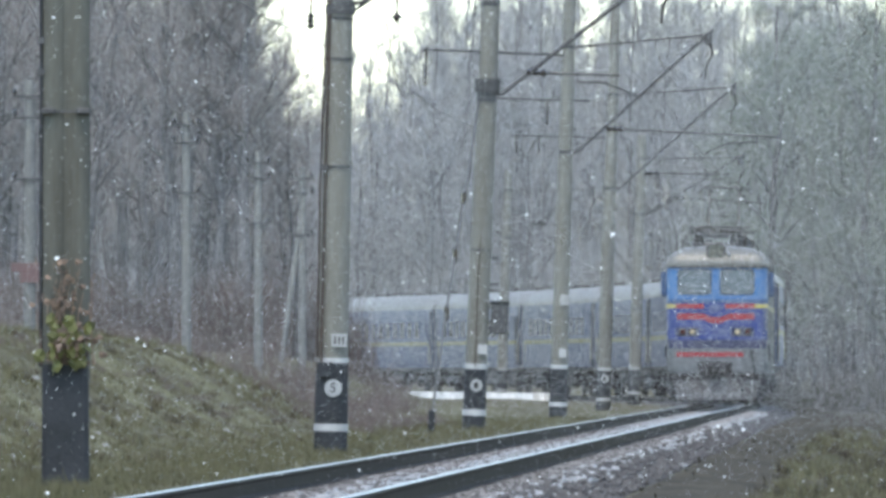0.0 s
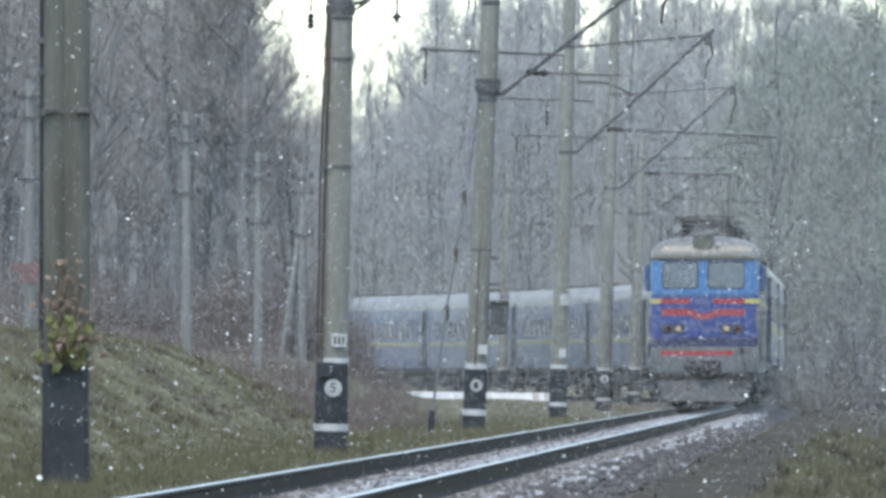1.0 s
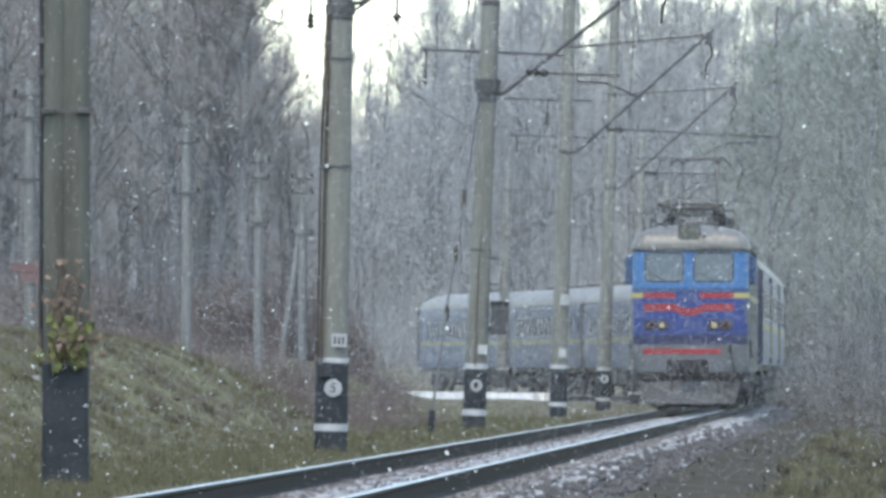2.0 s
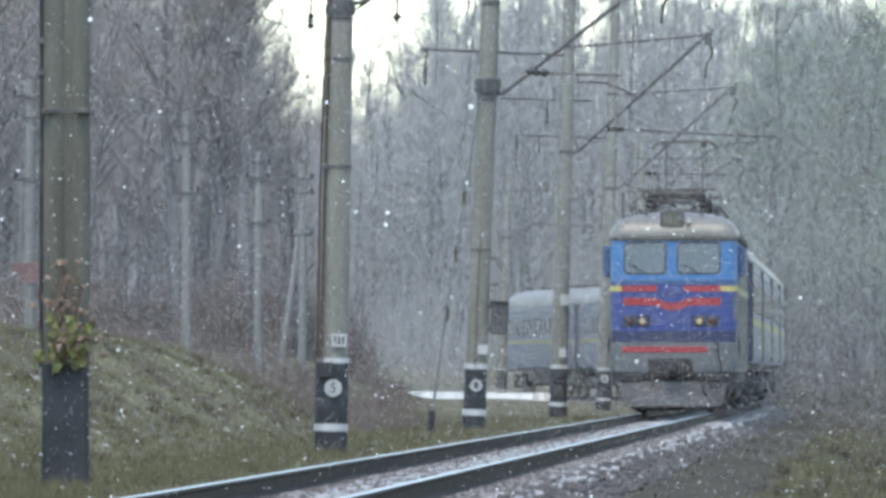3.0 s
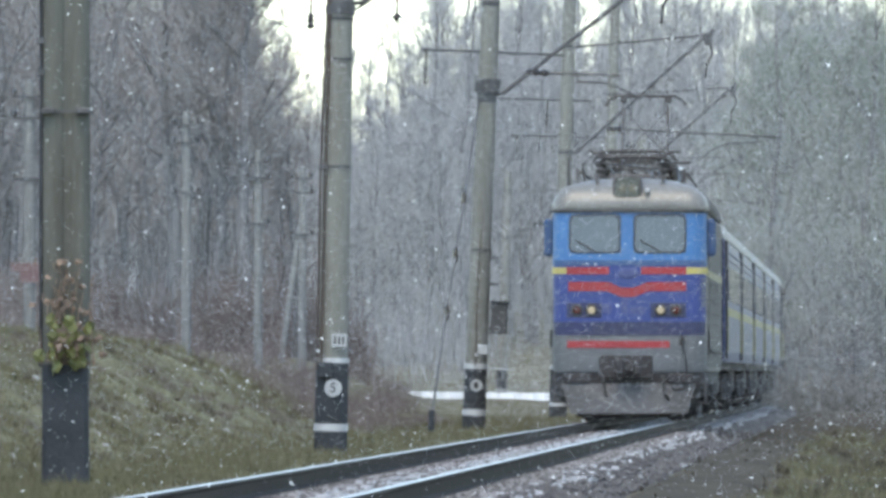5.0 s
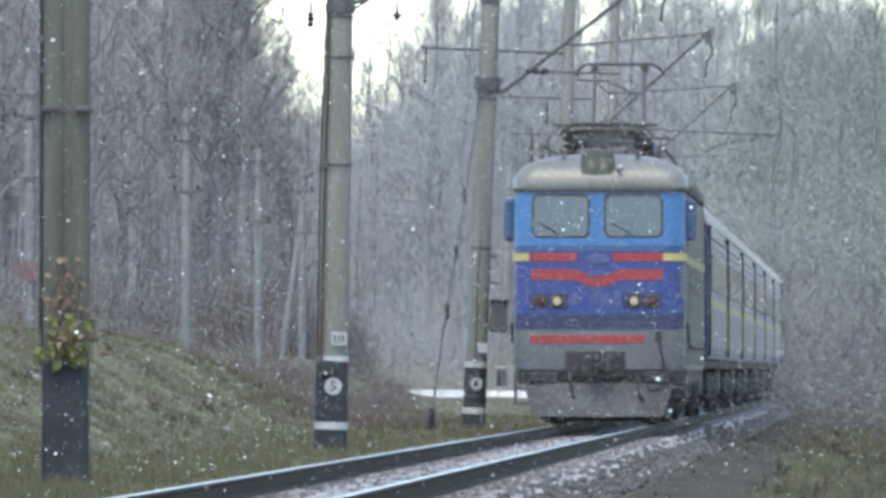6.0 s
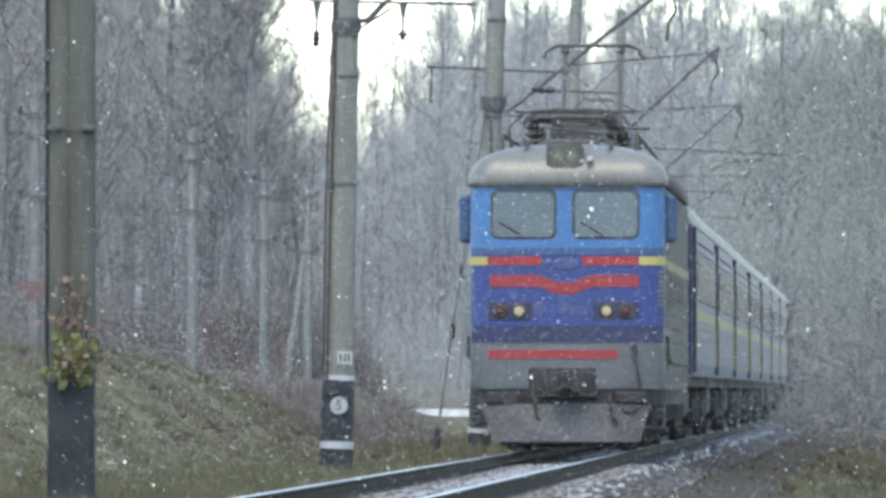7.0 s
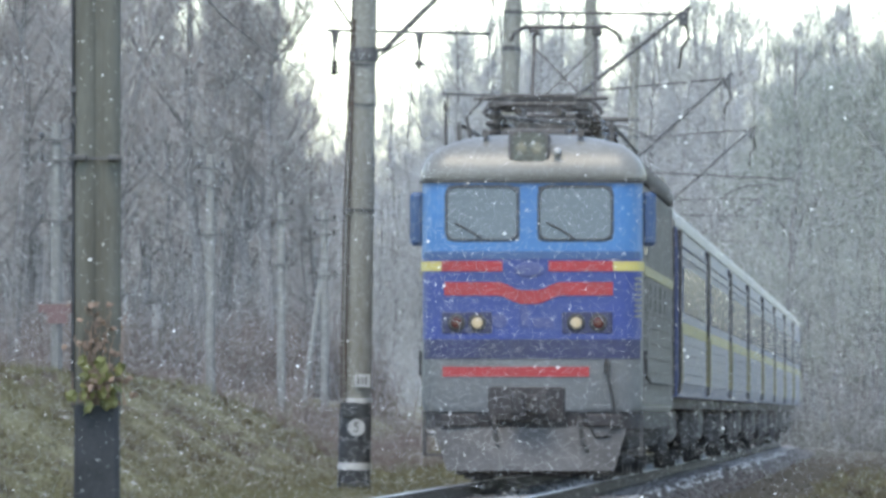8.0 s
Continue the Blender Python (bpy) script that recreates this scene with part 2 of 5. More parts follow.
def ground_z(x, y):
    u, s = offset_of(x, y)
    z = -0.42 + 0.25 * smooth01((-u - 1.3) / 0.8) - 0.2 * smooth01((u - 3.0) / 3.5)
    near = 1 - 0.94 * smooth01((s - 195) / 45)
    z += 1.62 * near * smooth01((-u - 4.1) / 4.2)                      # the grassy bank
    z += 1.25 * smooth01((-u - 8.5) / 4) * smooth01((s - 195) / 45) * (1 - smooth01((s - 330) / 60))
    z += 0.045 * min(40.0, max(0.0, -u - 9)) * smooth01((s - 40) / 80)
    z += 0.07 * min(40.0, max(0.0, u - 9))
    z += 13.0 * smooth01((y - 590) / 330)
    if abs(u) > 3.4:
        k = smooth01((abs(u) - 3.4) / 3)
        z += k * (0.16 * noise.noise((x * 0.22, y * 0.12, 1.0)) + 0.08 * noise.noise((x * 0.28, y * 0.24, 5.0)))
    return z


# ---------------------------------------------------------------- ground and track
def build_ground():
    xs = [-4000, -1500, -600, -300, -150, -90, -60, -45] + [-36 + 0.6 * i for i in range(121)] + [45, 60, 90, 150, 300, 600, 1500, 4000]
    ys = [-1500, -500, -150, -50, 0, 40, 70] + [84 + 2.0 * i for i in range(160)] + [410 + 8 * i for i in range(50)] + [850, 1000, 1400, 2200, 4500]
    g = Geo()
    nx = len(xs)
    g.v = [(x, y, ground_z(x, y)) for y in ys for x in xs]
    g.f = [(j * nx + i, j * nx + i + 1, (j + 1) * nx + i + 1, (j + 1) * nx + i) for j in range(len(ys) - 1) for i in range(nx - 1)]
    me = bpy.data.meshes.new("ground")
    me.from_pydata(g.v, [], g.f)
    me.materials.append(M["grass"])
    me.polygons.foreach_set("use_smooth", [True] * len(me.polygons))
    tagged(new("ground", me), "faded winter grass with bare brown earth", "ground", kind="structure")


def sweep(profile, ss, closed=True):
    g = Geo()
    return g.loft([[beside(s, u, z) for u, z in profile] for s in ss], caps=closed, closed=closed)


SS = [-60 + 10 * i for i in range(14)] + [80 + 4 * i for i in range(160)]


def build_track():
    bed = part("track_bed", sweep([(-2.3, -0.6), (-1.75, -0.25), (-1.4, -0.205), (1.35, -0.205), (1.85, -0.34), (2.6, -0.8), (2.6, -1.2), (-2.3, -1.2)], SS), M["ballast"])
    tagged(bed, "railway track of grey crushed stone dusted with snow", "track bed", kind="structure")
    for side in (-1, 1):
        c = side * 0.796
        prof = [(-0.075, -0.18), (0.075, -0.18), (0.075, -0.168), (0.012, -0.15), (0.009, -0.05), (0.036, -0.036), (0.036, -0.004), (-0.036, -0.004), (-0.036, -0.036), (-0.009, -0.05), (-0.012, -0.15), (-0.075, -0.168)]
        rail = part("rail", sweep([(c + u, z) for u, z in prof], SS), M["rail"])
        tagged(rail, "dark rusty steel rail with a worn bright top", "rail", "rails of the track")
        part("rail_head", sweep([(c - 0.033, -0.0035), (c + 0.033, -0.0035), (c + 0.027, 0.002), (c - 0.027, 0.002)], SS), M["railhead"], rail, "polished running surface")
    rnd = random.Random(5)
    # sleepers, the nearer ones each on its own
    blk = Geo()
    blk.loft([[(-1.35, -0.13, -0.3), (1.35, -0.13, -0.3), (1.35, 0.13, -0.3), (-1.35, 0.13, -0.3)], [(-1.33, -0.10, -0.182), (1.33, -0.10, -0.182), (1.33, 0.10, -0.182), (-1.33, 0.10, -0.182)]])
    me = blk.mesh("sleeper", M["sleeper"])
    far = Geo()
    for k in range(760):
        s = 70 + 0.545 * k
        x, y, th = course(s)
        if 88 < s < 235:
            ob = part("sleeper", me, None, bed)
            ob.matrix_world = pose(x, y, rnd.uniform(-0.006, 0.006), 0, 0, -math.degrees(th) + rnd.uniform(-0.5, 0.5))
        else:
            m = pose(x, y, 0, 0, 0, -math.degrees(th))
            far.add([m @ Vector(p) for p in blk.v], blk.f)
    tagged(part("far_sleepers", far, M["sleeper"], bed), "rows of concrete sleepers far along", kind="stuff")
    strip = Geo()
    rows = []
    for k in range(150):
        s = 70 + 2.4 * k
        w = 5.0 + 2.5 * noise.noise((s * 0.09, 3, 0)) + 1.2 * noise.noise((s * 0.4, 8, 0))
        row = []
        for i in range(13):
            u = 1.72 + (w + 1.5) * i / 12
            p = beside(s, u)
            low = ground_z(p.x, p.y) + 0.05
            z = -0.32 + (low + 0.32) * smooth01((u - 1.7) / 1.6) + 0.09 * noise.noise((p.x * 0.9, p.y * 0.25, 2))
            row.append((p.x, p.y, z if 0 < i < 12 else z - 0.25))
        rows.append(row)
    strip.loft(rows, caps=False, closed=False)
    tagged(part("trackside_earth", strip, M["earth"], None, "", True), "wet brown earth and cinders beside the stones", "earth", kind="structure")
    # loose stones
    st, sn = Geo(), Geo()
    octa = [(1, 0, 0), (-1, 0, 0), (0, 1, 0), (0, -1, 0), (0, 0, 1), (0, 0, -1)]
    of = [(0, 2, 4), (2, 1, 4), (1, 3, 4), (3, 0, 4), (2, 0, 5), (1, 2, 5), (3, 1, 5), (0, 3, 5)]
    for k in range(11000):
        s = 86 + 150 * rnd.random() ** 1.4
        u = rnd.uniform(-1.8, 2.1)
        z = -0.2 if abs(u) < 1.38 else -0.2 - (abs(u) - 1.38) * 0.2
        p = beside(s, u, z + 0.005)
        r = rnd.uniform(0.018, 0.045)
        m = pose(*p, rnd.uniform(0, 360), rnd.uniform(0, 360), 0)
        (sn if rnd.random() < 0.04 else st).add([m @ Vector((a * r * rnd.uniform(0.7, 1.3), b * r, c * r * 0.8)) for a, b, c in octa], of)
    cl = Geo()
    for k in range(420):
        s = 88 + 150 * rnd.random() ** 1.4
        u = 1.8 + 7.0 * rnd.random() ** 1.3
        p = beside(s, u)
        p.z = -0.31 + (ground_z(p.x, p.y) + 0.37) * smooth01((u - 1.7) / 1.6)
        r = rnd.uniform(0.012, 0.035)
        m = pose(*p, rnd.uniform(0, 360), rnd.uniform(0, 360), 0)
        cl.add([m @ Vector((a * r * rnd.uniform(0.7, 1.5), b * r, c * r * 0.8)) for a, b, c in octa], of)
    tagged(part("clods", cl, M["earth"]), "dark clods and cinders beside the track", "earth", kind="stuff")
    tagged(part("loose_stones", st, M["stone"], bed), "grey crushed stones", kind="stuff")
    tagged(part("snowy_stones", sn, M["snow"], bed), "crushed stones capped with snow", kind="stuff")
    # thin snow lying between the rails and along the shoulder
    w = Geo()
    for k in range(1150):
        s = 86 + 230 * rnd.random() ** 1.3
        u = rnd.choice((rnd.gauss(0, 0.25), rnd.gauss(0.05, 0.25), rnd.gauss(-0.05, 0.2), rnd.gauss(0, 0.15), rnd.gauss(1.42, 0.1)))
        if 0.5 < abs(u) < 1.2 or u < -0.6:
            continue
        L, W = rnd.uniform(0.12, 0.6), rnd.uniform(0.03, 0.10)
        z = -0.172 if abs(u) < 1.4 else -0.2
        ring = [beside(s + L * math.cos(a) * rnd.uniform(0.6, 1), u + W * math.sin(a) * rnd.uniform(0.6, 1), z - 0.028) for a in [i * math.pi / 4 for i in range(8)]]
        c = sum(ring, Vector()) / 8
        top = [c + (p - c) * 0.7 + Vector((0, 0, 0.04)) for p in ring]
        w.loft([ring, top])
    tagged(part("lying_snow", w, M["snow"]), "thin patches of fresh snow along the track", "snow", kind="stuff")
    f = Geo()
    for k in range(160):                                     # fresh snow along the far bend's shoulder
        s, u = rnd.uniform(455, 512), rnd.gauss(-2.7, 0.5)
        L, W = rnd.uniform(0.8, 2.5), rnd.uniform(0.3, 0.6)
        ring = [beside(s + L * math.cos(a), u + W * math.sin(a), -0.35) for a in [i * math.pi / 4 for i in range(8)]]
        c = sum(ring, Vector()) / 8
        f.loft([ring, [c + (p - c) * 0.8 + Vector((0, 0, 0.48)) for p in ring]])
    tagged(part("snow_bank", f, M["fresh_snow"]), "low white bank of snow beside the bend", "snow", kind="stuff")


build_ground()
build_track()

# ---------------------------------------------------------------- the locomotive
HW, HL, CR = 1.44, 9.7, 0.34


def plan(inset=0.0, z=0.0, y_shift=0.0, hl=HL, hw=HW, r=CR, n=7):
    """The body's rounded outline in plan."""
    r = max(0.06, r - 0.3 * inset)
    hw, hl = hw - inset, hl - inset
    out = []
    for cx, cy, a0 in ((hw - r, hl - r, 0), (-hw + r, hl - r, 90), (-hw + r, -hl + r, 180), (hw - r, -hl + r, 270)):
        for k in range(n + 1):
            a = radians(a0 + 90 * k / n)
            out.append((cx + r * math.cos(a), cy + r * math.sin(a), z))
    return out


def nose_y(x, z):
    """The front's surface, with the windscreen's slight rake."""
    rake = 0.13 * max(0.0, z - 2.92)
    ax = abs(x)
    if ax <= HW - CR:
        return -HL + rake
    q = min(1.0, (ax - HW + CR) / CR)
    return -HL + CR * (1 - math.sqrt(max(0.0, 1 - q * q))) + rake


def wrap(x0, x1, z0, z1, off, thick=0.02, dip=None, n=None):
    """A band lying on the nose from x0 to x1; dip(x) lowers it."""
    n = n or max(2, int(abs(x1 - x0) / 0.06))
    rings = []
    for i in range(n + 1):
        x = x0 + (x1 - x0) * i / n
        d = dip(x) if dip else 0.0
        ax = max(0.0, abs(x) - (HW - CR)) / CR
        nx, ny = math.copysign(ax, x), -math.sqrt(max(0.0, 1 - min(1, ax) ** 2))
        ring = []
        for z, o in ((z0 - d, off), (z1 - d, off), (z1 - d, off - thick), (z0 - d, off - thick)):
            ring.append((x + nx * o, nose_y(x, z) + ny * o, z))
        rings.append(ring)
    return Geo().loft(rings)


def pane(x0, x1, z0, z1, r, off, grow=0.0):
    """A rounded rectangle on the raked front, as a ring of points."""
    pts = []
    x0, x1, z0, z1 = x0 - grow, x1 + grow, z0 - grow, z1 + grow
    for cx, cz, a0 in ((x1 - r, z1 - r, 0), (x0 + r, z1 - r, 90), (x0 + r, z0 + r, 180), (x1 - r, z0 + r, 270)):
        for k in range(5):
            a = radians(a0 + 22.5 * k)
            px, pz = cx + r * math.cos(a), cz + r * math.sin(a)
            pts.append((px, nose_y(0, pz) - off, pz))
    return pts


def wheelset(parent, y, r, gauge=1.52):
    g = Geo()
    prof = [(0, r * 0.55), (0.02, r), (0.85, r), (0.88, r + 0.03), (1, r + 0.03), (1.02, r * 0.8)]
    for sd in (-1, 1):
        g.disc_x(0, 0, sd * (gauge / 2 + 0.12), sd * (gauge / 2 - 0.02), prof, 18)
    g.tube([(-gauge / 2, 0, 0), (gauge / 2, 0, 0)], 0.09, 8)
    for k in range(6):
        a = k * math.pi / 3
        for sd in (-1, 1):
            g.tube([(sd * 0.885, 0, 0), (sd * 0.885, r * 0.8 * math.cos(a), r * 0.8 * math.sin(a))], 0.05, 4)
    ob = part("wheelset", g, M["grime_and_shade"], parent, "dark steel wheels on an axle")
    ob.location = (0, y, r)
    return ob


def bogie(parent, y, axles, r, half, name="bogie"):
    g = Geo()
    for sd in (-1, 1):
        g.box(sd * 1.12 - 0.09, sd * 1.12 + 0.09, y - half - 0.6, y + half + 0.6, 0.5, 0.78, 0.04)
        for a in axles:
            g.box(sd * 1.12 - 0.13, sd * 1.12 + 0.13, y + a - 0.2, y + a + 0.2, r - 0.18, r + 0.18, 0.04)
            g.disc_stack(sd * 1.16, y + a + 0.32, [(0.45, 0.08), (0.9, 0.08)], 8)
            g.disc_stack(sd * 1.16, y + a - 0.32, [(0.45, 0.08), (0.9, 0.08)], 8)
    for q in (-half - 0.5, 0, half + 0.5):
        g.box(-1.1, 1.1, y + q - 0.12, y + q + 0.12, 0.48, 0.74)
    return part(name, g, M["grime_and_shade"], parent, "grimy bogie frame"), [wheelset(parent, y + a, r) for a in axles]


def build_loco():
    loco = base("locomotive", Matrix(), "blue and grey electric locomotive with red stripes on the nose", "locomotive")
    shell = Geo().loft([plan(0.03, 0.93), plan(0.0, 0.99), plan(0, 2.92)] + [[(x, y + (0.13 * (z - 2.92) if y < -HL + 0.6 else 0), z) for x, y, z in plan(0.012 * k, 2.92 + 0.2575 * k)] for k in (2, 4)])
    body = part("body", shell, M["loco_grey"], loco, "grey painted body sides", True)
    dome = ((3.945, 0.0), (3.98, -0.022), (4.08, -0.014), (4.19, 0.03), (4.29, 0.1), (4.38, 0.21), (4.45, 0.38), (4.51, 0.6), (4.55, 0.85), (4.57, 1.1))
    shift = lambda y: y + (0.13 if y < -HL + 1.2 else 0)
    part("roof", Geo().loft([[(x, shift(y), z) for x, y, z in plan(i, z)] for z, i in dome]), M["roof_dark"], loco, "sooty brown domed roof", True)
    part("roof_front", Geo().loft([[(x, min(shift(y), -8.35), z) for x, y, z in plan(i - 0.005, z + 0.004)] for z, i in dome]), M["roof"], loco, "satin grey roof front above the cab", True)
    part("rain_gutter", wrap(-1.435, 1.435, 3.915, 3.95, 0.045, 0.05), M["rubber"], loco)
    # nose colours, each a sheet on the nose
    up = wrap(-1.43, 1.43, 2.93, 3.16, 0.012)
    for x0, x1, z0, z1 in ((-1.43, 1.43, 3.87, 3.93), (-1.43, -1.11, 3.16, 3.87), (1.05, 1.43, 3.16, 3.87), (-0.16, 0.08, 3.16, 3.87)):
        b = wrap(x0, x1, z0, z1, 0.012)
        up.add(b.v, b.f)
    part("cab_front", up, M["sky_blue"], loco, "light blue windscreen surround")
    # strip of darker blue that paints the shading under the windscreens
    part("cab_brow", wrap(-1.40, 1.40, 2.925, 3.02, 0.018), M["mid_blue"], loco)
    part("nose_panel", wrap(-1.42, 1.42, 1.87, 2.93, 0.010), M["blue"], loco, "deep blue nose panel")
    part("nose_skirt", wrap(-1.40, 1.40, 1.62, 1.872, 0.016), M["navy"], loco, "dirty navy strip")
    part("nose_stripe", wrap(-1.17, -0.38, 2.76, 2.895, 0.022), M["red"], loco, "red stripe")
    part("nose_stripe", wrap(0.22, 1.06, 2.76, 2.895, 0.022), M["red"], loco, "red stripe")
    part("nose_stripe", wrap(-1.435, -1.175, 2.765, 2.89, 0.022), M["yellow"], loco, "yellow stripe")
    part("nose_stripe", wrap(1.065, 1.435, 2.765, 2.89, 0.022), M["yellow"], loco, "yellow stripe")
    part("nose_stripe", wrap(-1.14, 1.06, 2.445, 2.62, 0.022, dip=lambda x: 0.11 * (1 - smooth01((abs(x + 0.03) - 0.08) / 0.34)), n=50), M["red"], loco, "red winged stripe dipping at the middle")
    part("nose_stripe", wrap(-1.16, 0.75, 1.385, 1.515, 0.020), M["red"], loco, "red lower stripe")
    # badge in the middle, worn pale
    badge = Geo().disc_y(0, 0, -HL - 0.03, -HL - 0.005, [(0, 0.12), (0.3, 0.19), (1, 0.2)], 24)
    badge.v = [(x - 0.03, y, 2.78 + 0.5 * z) for x, y, z in badge.v]
    part("badge", badge, M["worn"], loco, "worn oval badge")
    part("nose_emblem", Geo().box(-0.15, -0.03, -HL - 0.016, -HL - 0.005, 2.04, 2.42, 0.004), M["worn"], loco, "pale worn emblem patch")
    part("nose_emblem", Geo().box(0.02, 0.3, -HL - 0.015, -HL - 0.005, 2.02, 2.16, 0.004), M["worn"], loco, "pale worn emblem patch")
    part("nose_emblem", Geo().disc_y(-0.42, 2.12, -HL - 0.018, -HL - 0.005, [(0, 0.1), (1, 0.11)], 14), M["worn"], loco, "faded round emblem")
    for x0, x1 in ((-1.13, -0.17), (0.08, 1.06)):
        w = part("windscreen", Geo().loft([pane(x0 + 0.02, x1 - 0.02, 3.175, 3.86, 0.11, -0.01), pane(x0 + 0.02, x1 - 0.02, 3.175, 3.86, 0.11, 0.013)]), M["glass"], loco, "grey reflecting windscreen")
        fr = Geo()
        fr.loft([pane(x0 + 0.02, x1 - 0.02, 3.175, 3.86, 0.11, 0.014, -0.012), pane(x0 + 0.02, x1 - 0.02, 3.175, 3.86, 0.11, 0.03, 0.0), pane(x0 + 0.02, x1 - 0.02, 3.175, 3.86, 0.13, 0.014, 0.03)], caps=False)
        part("seal", fr, M["seal"], w, "weathered rubber seal")
        wx = x0 + 0.12
        part("wiper", Geo().tube([(wx, nose_y(0, 3.36) - 0.04, 3.40), (wx + 0.2, nose_y(0, 3.28) - 0.045, 3.29), (wx + 0.36, nose_y(0, 3.18) - 0.03, 3.19)], 0.012, 5), M["rubber"], w)
    # lamps
    for x, k in ((-0.98, "lamp_red"), (-0.71, "lamp"), (0.58, "lamp"), (0.87, "lamp_red")):
        lamp = part("marker_lamp", Geo().disc_y(x, 2.09, -HL - 0.05, -HL, [(0, 0.09), (0.25, 0.115), (1, 0.13)]), M["rubber"], loco, "round lamp rim")
        part("lens", Geo().disc_y(x, 2.09, -HL - 0.062, -HL - 0.045, [(0, 0.04), (0.4, 0.065), (1, 0.075)], 16), M[k], lamp, {"lamp": "warm lit lens", "lamp_red": "dark red lens", "lamp_off": "unlit lens"}[k])
    for x in (-0.845, 0.725):
        part("lamp_housing", Geo().box(x - 0.33, x + 0.33, -HL - 0.028, -HL - 0.004, 1.95, 2.23, 0.01), M["navy"], loco)
    hl = part("headlight", Geo().loft([[(x * 1.0, y, z) for x, y, z in ring] for ring in
              [[(0.0 - 0.04 + cx * w, yy, 4.36 + cz * h) for cx, cz in ((-1, -0.7), (-0.7, -1), (0.7, -1), (1, -0.7), (1, 0.7), (0.7, 1), (-0.7, 1), (-1, 0.7))]
               for yy, w, h in ((-8.2, 0.24, 0.12), (-9.0, 0.27, 0.22), (-9.50, 0.27, 0.25), (-9.53, 0.25, 0.23))]]), M["roofgear"], loco, "boxy headlight housing", True)
    part("cover_glass", Geo().loft([[(-0.04 + cx * 0.225 * k, yy, 4.37 + cz * 0.205 * k) for cx, cz in ((-1, -0.7), (-0.7, -1), (0.7, -1), (1, -0.7), (1, 0.7), (0.7, 1), (-0.7, 1), (-1, 0.7))] for yy, k in ((-9.52, 1.0), (-9.545, 0.97))]), M["cover"], hl, "dull grey cover glass")
    for x in (-0.14, 0.06):
        part("lens", Geo().disc_y(x, 4.37, -9.5475, -9.54, [(0, 0.07), (0.3, 0.075), (1, 0.08)], 16), M["lamp_off"], hl, "unlit headlight lens")
    part("signal_lamp", Geo().disc_y(0.33, 4.33, -9.62, -9.3, [(0, 0.03), (0.1, 0.05), (1, 0.055)], 12), M["white"], loco, "small white disc on the roof front")
    # side boxes beside the cab, steps, grilles
    for sd in (-1, 1):
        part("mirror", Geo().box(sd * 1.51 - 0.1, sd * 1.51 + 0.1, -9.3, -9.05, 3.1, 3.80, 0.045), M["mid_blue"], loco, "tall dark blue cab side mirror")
        part("side_window", Geo().box(sd * 1.44 - 0.015, sd * 1.44 + 0.015, -8.6, -7.7, 3.0, 3.65, 0.005), M["coach_glass"], loco)
        part("door", Geo().box(sd * 1.44 - 0.02, sd * 1.44 + 0.02, -7.3, -6.6, 1.2, 3.5, 0.006), M["loco_side"], loco)
        # sheeting over the body that carries the painted side shade
        part("side_panel", Geo().box(sd * 1.437 - 0.012, sd * 1.437 + 0.012, -9.3, 9.3, 1.02, 3.9, 0.004), M["loco_side"], loco, "grey side sheeting darkened for shade")
        for k in range(9):
            part("rib", Geo().box(sd * 1.445 - 0.02, sd * 1.445 + 0.02, -9.1, 9.1, 1.25 + 0.2 * k, 1.29 + 0.2 * k), M["loco_side"], loco)
        part("side_stripe", Geo().box(sd * 1.44 - 0.022, sd * 1.44 + 0.022, -9.3, 9.3, 2.72, 2.86), M["faded"], loco, "yellowed side stripe")
        for k in range(4):
            part("side_grille", Geo().box(sd * 1.44 - 0.026, sd * 1.44 + 0.026, -5.5 + 3 * k, -3.4 + 3 * k, 2.3, 2.68, 0.005), M["loco_side"], loco)
    for k in range(8):                                    # little louvres on the nose corner
        part("louvre", wrap(1.33, 1.425, 2.16 + 0.07 * k, 2.19 + 0.07 * k, 0.03), M["loco_grey"], loco)
    part("nose_hose", Geo().tube([(0.98, -HL - 0.02, 1.62), (1.0, -HL - 0.05, 1.4), (1.06, -HL - 0.06, 1.1), (1.1, -HL - 0.08, 0.8), (1.0, -HL - 0.1, 0.62), (0.85, -HL - 0.1, 0.6), (0.78, -HL - 0.08, 0.72)], 0.022), M["rubber"], loco, "hanging black hose")
    part("socket", Geo().box(0.94, 1.03, -HL - 0.06, -HL, 1.42, 1.58, 0.015), M["rubber"], loco)
    # coupler and lower front
    # the pocket is a solid slab, its dark colour painting the recess's shade
    cp = part("coupler", Geo().box(-0.57, 0.44, -HL - 0.03, -HL + 0.05, 0.80, 1.255, 0.02), M["grime_and_shade"], loco, "dark slab for the shaded coupler pocket")
    cg = Geo().box(-0.18, 0.16, -HL - 0.42, -HL, 0.92, 1.16, 0.03)
    cg.box(-0.26, -0.08, -HL - 0.55, -HL - 0.25, 0.88, 1.2, 0.03).box(0.08, 0.24, -HL - 0.50, -HL - 0.25, 0.88, 1.2, 0.03)
    part("coupler_head", cg, M["grime_and_shade"], cp, "cast steel coupler head")
    for x in (-0.5, 0.62):
        part("brake_hose", Geo().tube([(x, -HL - 0.02, 0.86), (x + 0.02, -HL - 0.16, 0.75), (x + 0.06, -HL - 0.2, 0.5), (x + 0.12, -HL - 0.14, 0.42)], 0.028), M["rubber"], loco)
    beam = Geo().loft([plan(0.06, 0.70), plan(0.05, 0.93)])
    part("underframe", beam, M["grime_and_shade"], loco, "dark underframe")
